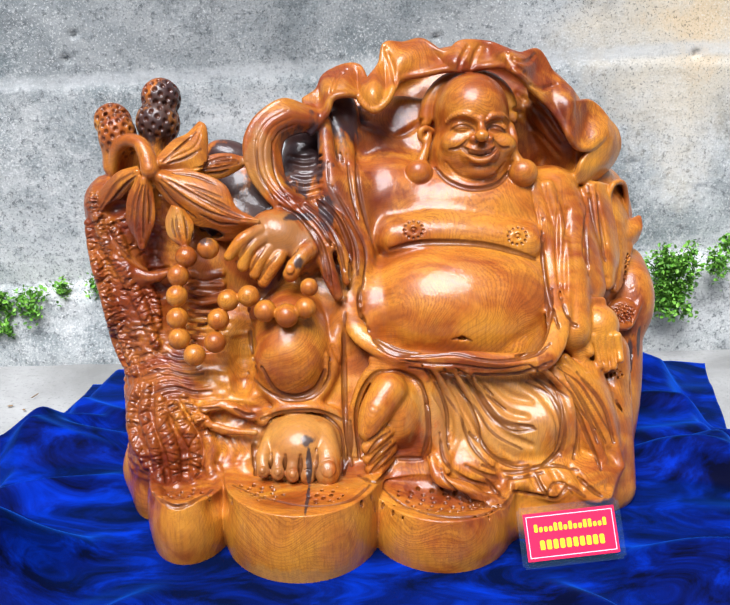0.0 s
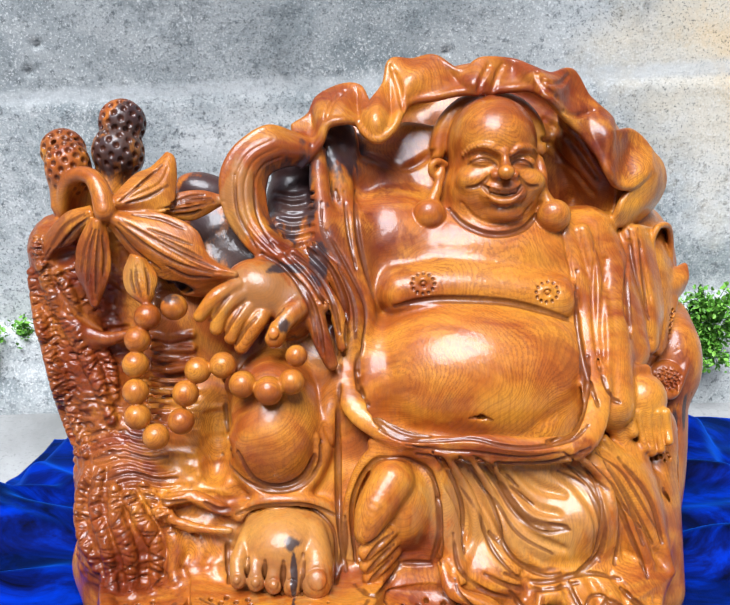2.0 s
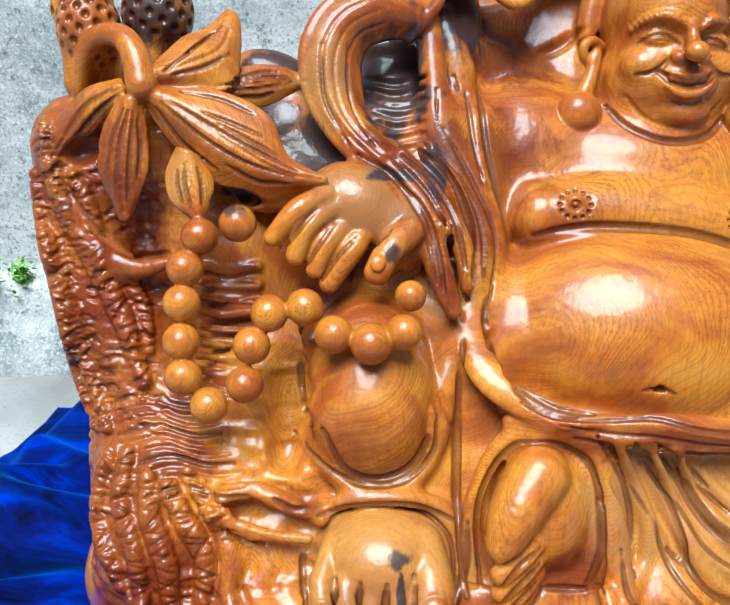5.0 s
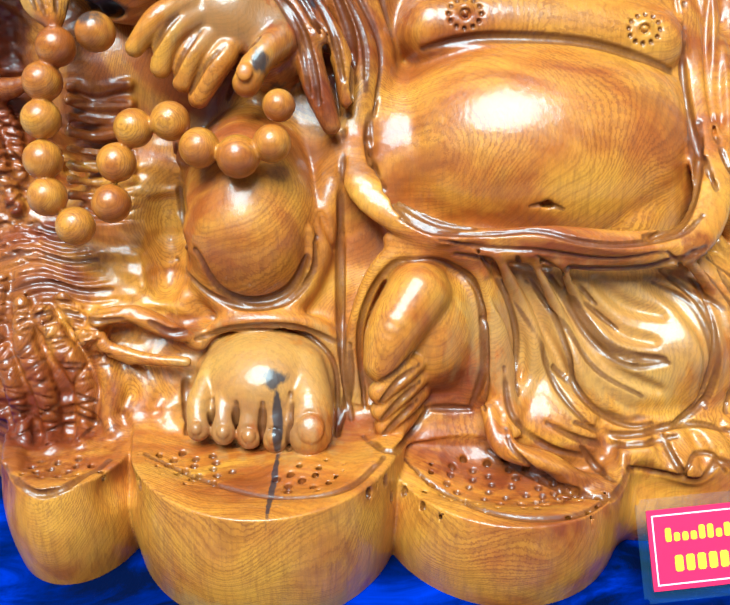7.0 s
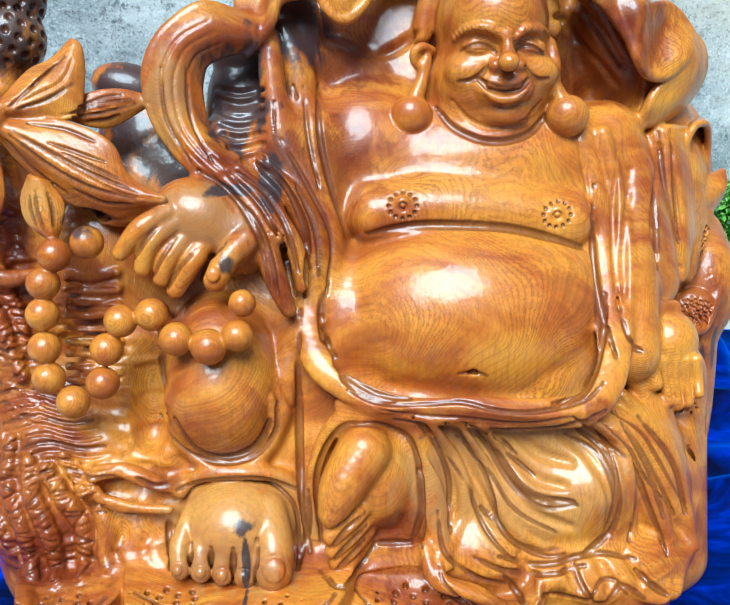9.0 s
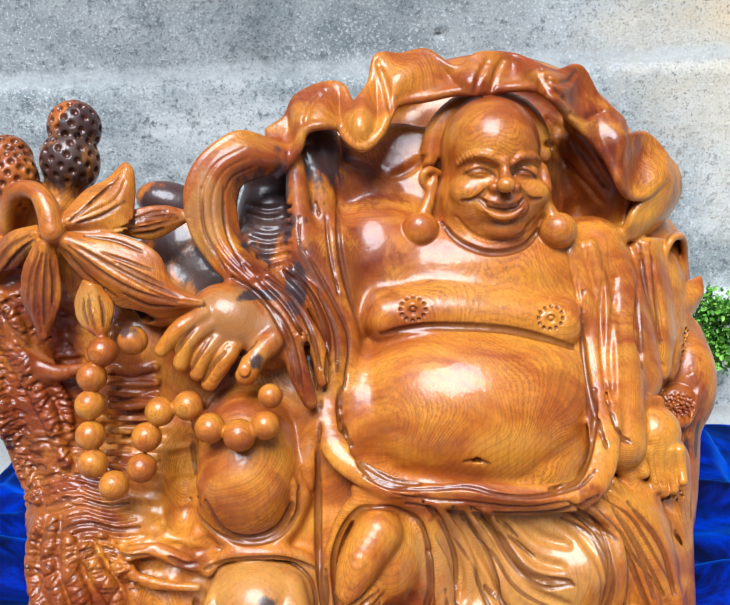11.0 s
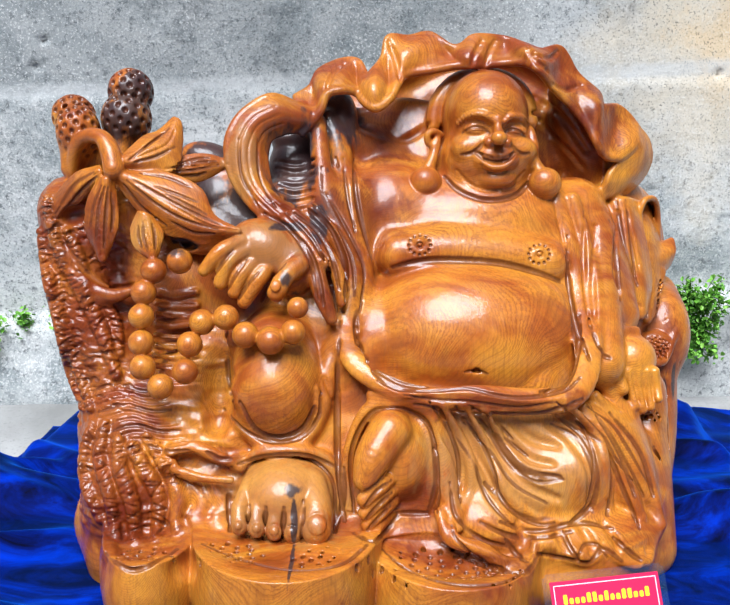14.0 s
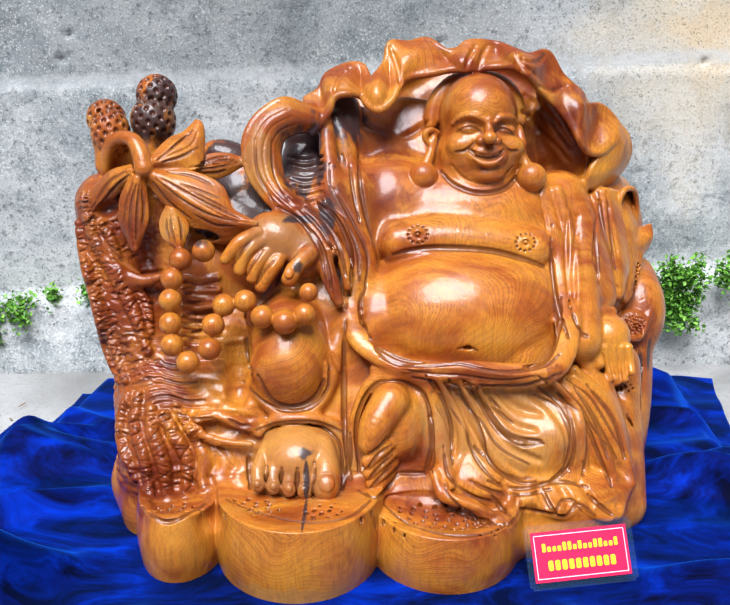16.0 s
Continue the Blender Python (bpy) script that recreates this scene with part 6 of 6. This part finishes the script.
for pts, r in (
    ([(0.128, 1.087, 0.305), (0.152, 1.105, 0.267), (0.173, 1.092, 0.237), (0.191, 1.075, 0.225), (0.210, 1.069, 0.220), (0.236, 1.069, 0.224)], 0.0042),
    ([(0.109, 1.087, 0.307), (0.144, 1.097, 0.253), (0.156, 1.079, 0.227), (0.165, 1.071, 0.198), (0.185, 1.060, 0.181), (0.210, 1.059, 0.170), (0.229, 1.062, 0.170)], 0.0042),
    ([(0.078, 1.089, 0.312), (0.103, 1.094, 0.273), (0.115, 1.090, 0.238), (0.115, 1.075, 0.210), (0.116, 1.060, 0.197)], 0.0036),
    ([(0.124, 1.086, 0.309), (0.160, 1.110, 0.277), (0.180, 1.101, 0.260)], 0.0030),
    ([(0.226, 1.088, 0.313), (0.265, 1.112, 0.272), (0.276, 1.093, 0.246), (0.274, 1.076, 0.220), (0.267, 1.071, 0.188), (0.246, 1.058, 0.173)], 0.0034),
    ([(0.262, 1.126, 0.287), (0.290, 1.111, 0.263), (0.309, 1.100, 0.232), (0.343, 1.104, 0.189)], 0.0030),
    ([(0.274, 1.126, 0.292), (0.307, 1.128, 0.267), (0.326, 1.118, 0.240), (0.350, 1.107, 0.202)], 0.0030),
    ([(0.021, 1.099, 0.297), (0.048, 1.098, 0.298), (0.076, 1.096, 0.281), (0.088, 1.084, 0.252), (0.091, 1.065, 0.207), (0.088, 1.046, 0.192)], 0.0030),
    ([(0.104, 1.038, 0.180), (0.110, 1.019, 0.171), (0.140, 1.026, 0.142), (0.160, 1.004, 0.147)], 0.0032),
    ([(0.168, 1.041, 0.161), (0.181, 1.037, 0.144), (0.188, 1.011, 0.151)], 0.0046),
    ([(0.235, 1.050, 0.167), (0.242, 1.032, 0.155), (0.252, 1.031, 0.140)], 0.0046),
    ([(0.250, 1.026, 0.147), (0.260, 1.040, 0.155), (0.276, 1.040, 0.155), (0.287, 1.035, 0.142)], 0.0030),
    ([(0.298, 1.054, 0.156), (0.316, 1.044, 0.143), (0.330, 1.045, 0.132)], 0.0052),
    ([(0.018, 1.103, 0.332), (0.044, 1.097, 0.323), (0.088, 1.128, 0.309), (0.123, 1.091, 0.328), (0.160, 1.084, 0.322), (0.199, 1.088, 0.320), (0.239, 1.102, 0.323), (0.258, 1.114, 0.334)], 0.0040),
    ([(0.048, 1.093, 0.318), (0.086, 1.087, 0.315), (0.123, 1.085, 0.314), (0.181, 1.089, 0.306), (0.222, 1.088, 0.313)], 0.0030),
    ([(-0.169, 1.143, 0.276), (-0.140, 1.099, 0.269), (-0.116, 1.092, 0.260), (-0.093, 1.091, 0.258), (-0.069, 1.096, 0.264), (-0.051, 1.103, 0.285), (-0.049, 1.115, 0.310)], 0.0048),
    ([(-0.133, 1.085, 0.235), (-0.101, 1.083, 0.241), (-0.063, 1.094, 0.234), (-0.035, 1.083, 0.214), (-0.030, 1.070, 0.173), (-0.031, 1.051, 0.163)], 0.0030),
    ([(-0.180, 1.076, 0.251), (-0.165, 1.074, 0.243), (-0.153, 1.079, 0.242)], 0.0050),
    ([(-0.027, 1.119, 0.313), (-0.027, 1.117, 0.258), (-0.027, 1.085, 0.212), (-0.022, 1.072, 0.171)], 0.0030),
    ([(-0.178, 1.014, 0.169), (-0.137, 0.992, 0.165), (-0.089, 0.971, 0.166), (-0.052, 0.965, 0.169), (-0.017, 0.976, 0.171), (0.007, 1.007, 0.174)], 0.0040),
    ([(0.026, 1.034, 0.151), (0.049, 1.010, 0.143), (0.078, 0.979, 0.149), (0.114, 0.968, 0.149), (0.152, 0.973, 0.149), (0.181, 0.994, 0.148)], 0.0040)):
    carve(pts, r * 0.68, 0.0012, darken=True)
# sunk rim on the small lobe of the base
carve([(-0.289, 1.020, 0.152), (-0.252, 1.000, 0.143), (-0.206, 1.010, 0.164)], 0.0034, 0.0010, darken=True)

# punched texture on the base
pits((-0.150, 1.000), 0.045, 0.024, 0.1635, 26)
pits((-0.035, 0.990), 0.045, 0.020, 0.1635, 22)
pits((0.085, 1.010), 0.075, 0.045, 0.141, 60)
pits((0.150, 0.990), 0.040, 0.020, 0.142, 20)
pits((-0.243, 1.005), 0.035, 0.020, 0.157, 16, 0.0028)
for c, rx, rz, y_z in (((0.362, 1.190, 0.255), 0.030, 0.028, -0.35), ((0.412, 1.302, 0.309), 0.022, 0.020, 0.3), ((0.426, 1.335, 0.362), 0.014, 0.030, 0.5)):
    for i in range(56):
        a, q = i * 2.39996, math.sqrt((i + .5) / 56)
        up = rz * q * math.sin(a)
        egg((c[0] + rx * q * math.cos(a), c[1] + y_z * up, c[2] + up), (0.0026, 0.008, 0.0026), k=0.001, cut=True)

# tones: 0 black streaks and painted shade in hollows, 1 red heartwood, 2 pale sapwood
TONES = [
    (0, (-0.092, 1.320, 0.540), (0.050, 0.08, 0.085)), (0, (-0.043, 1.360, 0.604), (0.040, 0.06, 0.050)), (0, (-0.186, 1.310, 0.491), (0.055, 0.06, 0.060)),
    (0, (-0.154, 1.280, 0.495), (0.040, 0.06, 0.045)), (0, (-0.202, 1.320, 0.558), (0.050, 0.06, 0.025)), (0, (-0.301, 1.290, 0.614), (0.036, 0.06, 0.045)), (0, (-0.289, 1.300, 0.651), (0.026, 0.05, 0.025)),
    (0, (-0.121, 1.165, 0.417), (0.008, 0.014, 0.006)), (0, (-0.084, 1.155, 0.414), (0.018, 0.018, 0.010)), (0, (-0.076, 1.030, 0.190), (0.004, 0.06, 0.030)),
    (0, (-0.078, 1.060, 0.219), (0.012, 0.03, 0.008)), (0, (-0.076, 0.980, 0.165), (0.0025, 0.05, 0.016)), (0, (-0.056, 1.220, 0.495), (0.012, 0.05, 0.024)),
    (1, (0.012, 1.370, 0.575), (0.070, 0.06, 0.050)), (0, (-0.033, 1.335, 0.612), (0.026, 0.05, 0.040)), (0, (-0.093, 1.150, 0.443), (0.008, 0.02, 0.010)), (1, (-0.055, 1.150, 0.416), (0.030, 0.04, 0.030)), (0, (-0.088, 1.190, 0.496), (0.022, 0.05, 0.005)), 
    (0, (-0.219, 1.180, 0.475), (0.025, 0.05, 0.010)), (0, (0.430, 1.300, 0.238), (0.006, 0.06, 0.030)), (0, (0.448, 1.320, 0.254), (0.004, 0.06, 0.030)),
    (1, (0.011, 1.290, 0.489), (0.050, 0.08, 0.050)), (1, (-0.044, 1.230, 0.461), (0.050, 0.06, 0.080)),
    (1, (-0.361, 1.220, 0.478), (0.075, 0.12, 0.080)), (1, (-0.345, 1.200, 0.371), (0.075, 0.12, 0.090)), (1, (-0.315, 1.140, 0.241), (0.075, 0.12, 0.100)),
    (1, (-0.290, 1.070, 0.181), (0.080, 0.10, 0.055)), (1, (-0.159, 1.090, 0.240), (0.018, 0.03, 0.008)), (1, (0.248, 1.110, 0.314), (0.018, 0.03, 0.012)),
    (1, (0.298, 1.380, 0.595), (0.060, 0.06, 0.080)), (1, (-0.010, 1.370, 0.600), (0.045, 0.05, 0.045)), 
    (1, (0.140, 1.050, 0.148), (0.100, 0.05, 0.018)), (1, (-0.360, 1.250, 0.634), (0.030, 0.05, 0.020)), (1, (0.070, 1.090, 0.192), (0.030, 0.05, 0.030)),
    (1, (-0.236, 1.170, 0.395), (0.030, 0.04, 0.060)), (1, (-0.096, 1.210, 0.515), (0.030, 0.04, 0.030)), (1, (0.410, 1.310, 0.315), (0.050, 0.05, 0.070)),
    (2, (-0.090, 1.060, 0.201), (0.085, 0.06, 0.050)), (2, (-0.088, 0.950, 0.076), (0.075, 0.04, 0.018)), 
    (2, (-0.119, 1.160, 0.477), (0.046, 0.05, 0.032)), (2, (0.180, 1.090, 0.243), (0.110, 0.12, 0.060)), (2, (-0.155, 1.240, 0.563), (0.022, 0.06, 0.050)),
    (2, (-0.265, 1.170, 0.485), (0.016, 0.02, 0.030)), 
]



def skin(name, mat):
    """Surface nets: one vertex in each cell that the surface crosses, one quad on each crossed edge."""
    f = FIELD
    inside = f < 0
    total = np.zeros(tuple(N - 1), np.uint8)
    corners = [(i, j, l) for i in (0, 1) for j in (0, 1) for l in (0, 1)]

    def at(a, c):
        return a[tuple(slice(o, a.shape[i] - 1 + o) for i, o in enumerate(c))]
    for c in corners:
        total += at(inside, c)
    cells = np.argwhere((total > 0) & (total < 8))
    acc = np.zeros((len(cells), 3))
    cnt = np.zeros(len(cells))
    for c in corners:
        for ax in range(3):
            if c[ax]:
                continue
            e = list(c)
            e[ax] = 1
            fa, fb = f[tuple((cells + c).T)], f[tuple((cells + e).T)]
            hit = (fa < 0) != (fb < 0)
            t = np.where(hit, fa / np.where(hit, fa - fb, 1), 0)
            p = np.array(c, float) + np.eye(3)[ax] * t[:, None]
            acc += np.where(hit[:, None], p, 0)
            cnt += hit
    verts = LO + CELL * (cells + acc / cnt[:, None])
    index = np.full(tuple(N - 1), -1, np.int32)
    index[tuple(cells.T)] = np.arange(len(cells))
    quads = []
    for ax in range(3):
        u, v = (ax + 1) % 3, (ax + 2) % 3
        sl_a = [slice(None)] * 3
        sl_b = [slice(None)] * 3
        sl_a[ax], sl_b[ax] = slice(0, -1), slice(1, None)
        a, b = inside[tuple(sl_a)], inside[tuple(sl_b)]
        for flip in (False, True):
            at_e = np.argwhere((a & ~b) if not flip else (b & ~a))
            ok = (at_e[:, u] > 0) & (at_e[:, v] > 0) & (at_e < N - 1).all(1)
            at_e = at_e[ok]
            eu, ev = np.eye(3, dtype=int)[u], np.eye(3, dtype=int)[v]
            ring = [at_e - eu - ev, at_e - ev, at_e, at_e - eu]
            q = np.stack([index[tuple(r.T)] for r in ring], -1)
            quads.append(q[:, ::-1] if flip else q)
    quads = np.vstack(quads)
    me = bpy.data.meshes.new(name)
    me.vertices.add(len(verts))
    me.vertices.foreach_set("co", verts.astype(np.float32).ravel())
    me.loops.add(quads.size)
    me.loops.foreach_set("vertex_index", quads.astype(np.int32).ravel())
    me.polygons.add(len(quads))
    me.polygons.foreach_set("loop_start", (4 * np.arange(len(quads))).astype(np.int32))
    me.update(calc_edges=True)
    me.materials.append(mat)
    me.shade_smooth()
    # tones of the timber: red channel black streaks and painted shade, green red heartwood, blue pale sapwood
    tone = np.zeros((len(verts), 4), np.float32)
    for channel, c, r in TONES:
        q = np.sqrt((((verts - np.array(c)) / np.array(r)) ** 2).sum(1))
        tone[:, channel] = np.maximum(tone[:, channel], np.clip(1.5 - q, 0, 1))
    # alpha: varnish in the gouges and the painted shade of creases and holes
    for line, r in DARKENED:
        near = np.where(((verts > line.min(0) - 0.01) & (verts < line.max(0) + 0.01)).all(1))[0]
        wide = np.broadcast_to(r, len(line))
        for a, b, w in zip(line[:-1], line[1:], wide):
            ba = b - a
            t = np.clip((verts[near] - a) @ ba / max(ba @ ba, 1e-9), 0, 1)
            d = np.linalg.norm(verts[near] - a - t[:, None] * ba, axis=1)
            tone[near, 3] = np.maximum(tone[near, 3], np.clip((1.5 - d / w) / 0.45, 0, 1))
    at_tone = me.attributes.new("tone", "FLOAT_COLOR", "POINT")
    at_tone.data.foreach_set("color", tone.ravel())
    return new(name, me)


statue = tagged(skin("wooden_statue", WOOD),
                "glossy varnished orange-brown carved wooden statue standing on blue velvet", "statue")


# ---- laminated price card leaning at the foot of the base ----
def slab_mesh(w, h, t, r=0.003):
    bm = bmesh.new()
    bmesh.ops.create_cube(bm, size=1.0, matrix=Matrix.Diagonal((w, h, t, 1)))
    edges = [e for e in bm.edges if abs(e.verts[0].co.z - e.verts[1].co.z) > t * 0.5]
    bmesh.ops.bevel(bm, geom=edges, offset=r, segments=3, affect="EDGES")
    return bm


def clear_film():
    m, nt, b = material("clear_laminate")
    b.inputs["Base Color"].default_value = (0.10, 0.20, 0.30, 1)
    b.inputs["Roughness"].default_value = 0.08
    b.inputs["Alpha"].default_value = 0.07
    return m


CARD_W, CARD_H = 0.141, 0.080
card = tagged(new("price_card"), "laminated magenta price card with yellow writing, leaning on the statue's base", "card")
FILM = clear_film()
from_bm("laminate", slab_mesh(CARD_W, CARD_H, 0.0010, 0.004), FILM, card, "clear plastic laminate with a wide margin", False)
sheet_red = from_bm("paper", slab_mesh(CARD_W - 0.016, CARD_H - 0.018, 0.0014, 0.0005), CARD_RED, card, "magenta red printed paper", False)
for w, h, x, y in ((0.117, 0.0011, 0, 0.0265), (0.117, 0.0011, 0, -0.0265), (0.0011, 0.0541, 0.0585, 0), (0.0011, 0.0541, -0.0585, 0)):
    line = from_bm("border_line", slab_mesh(w, h, 0.0004, 0.0001), CARD_WHITE, card, "thin pale border line", False)
    line.location = (x, y, 0.0010)
for i, tall in enumerate((2, 1, 1, 1, 2, 2, 1, 2, 1, 1, 2, 2, 1, 1, 2)):
    h = 0.0066 + 0.0040 * (tall - 1)
    bar = from_bm("letter_bar", slab_mesh(0.0048, h, 0.0004, 0.0008), CARD_YELLOW, card, "yellow bar standing for a letter", False)
    bar.location = (-0.0470 + 0.0067 * i, 0.0060 + h / 2, 0.0010)
for i in range(10):
    bar = from_bm("number_bar", slab_mesh(0.0066, 0.0125, 0.0004, 0.001), CARD_YELLOW, card, "yellow bar standing for a digit", False)
    bar.location = (-0.0405 + 0.0090 * i, -0.0110, 0.0010)
card.matrix_world = pose(*(0.276, 0.984, 0.113), 60, 0, 3) @ pose(0, 0, 0, 0, 0, 4.5)
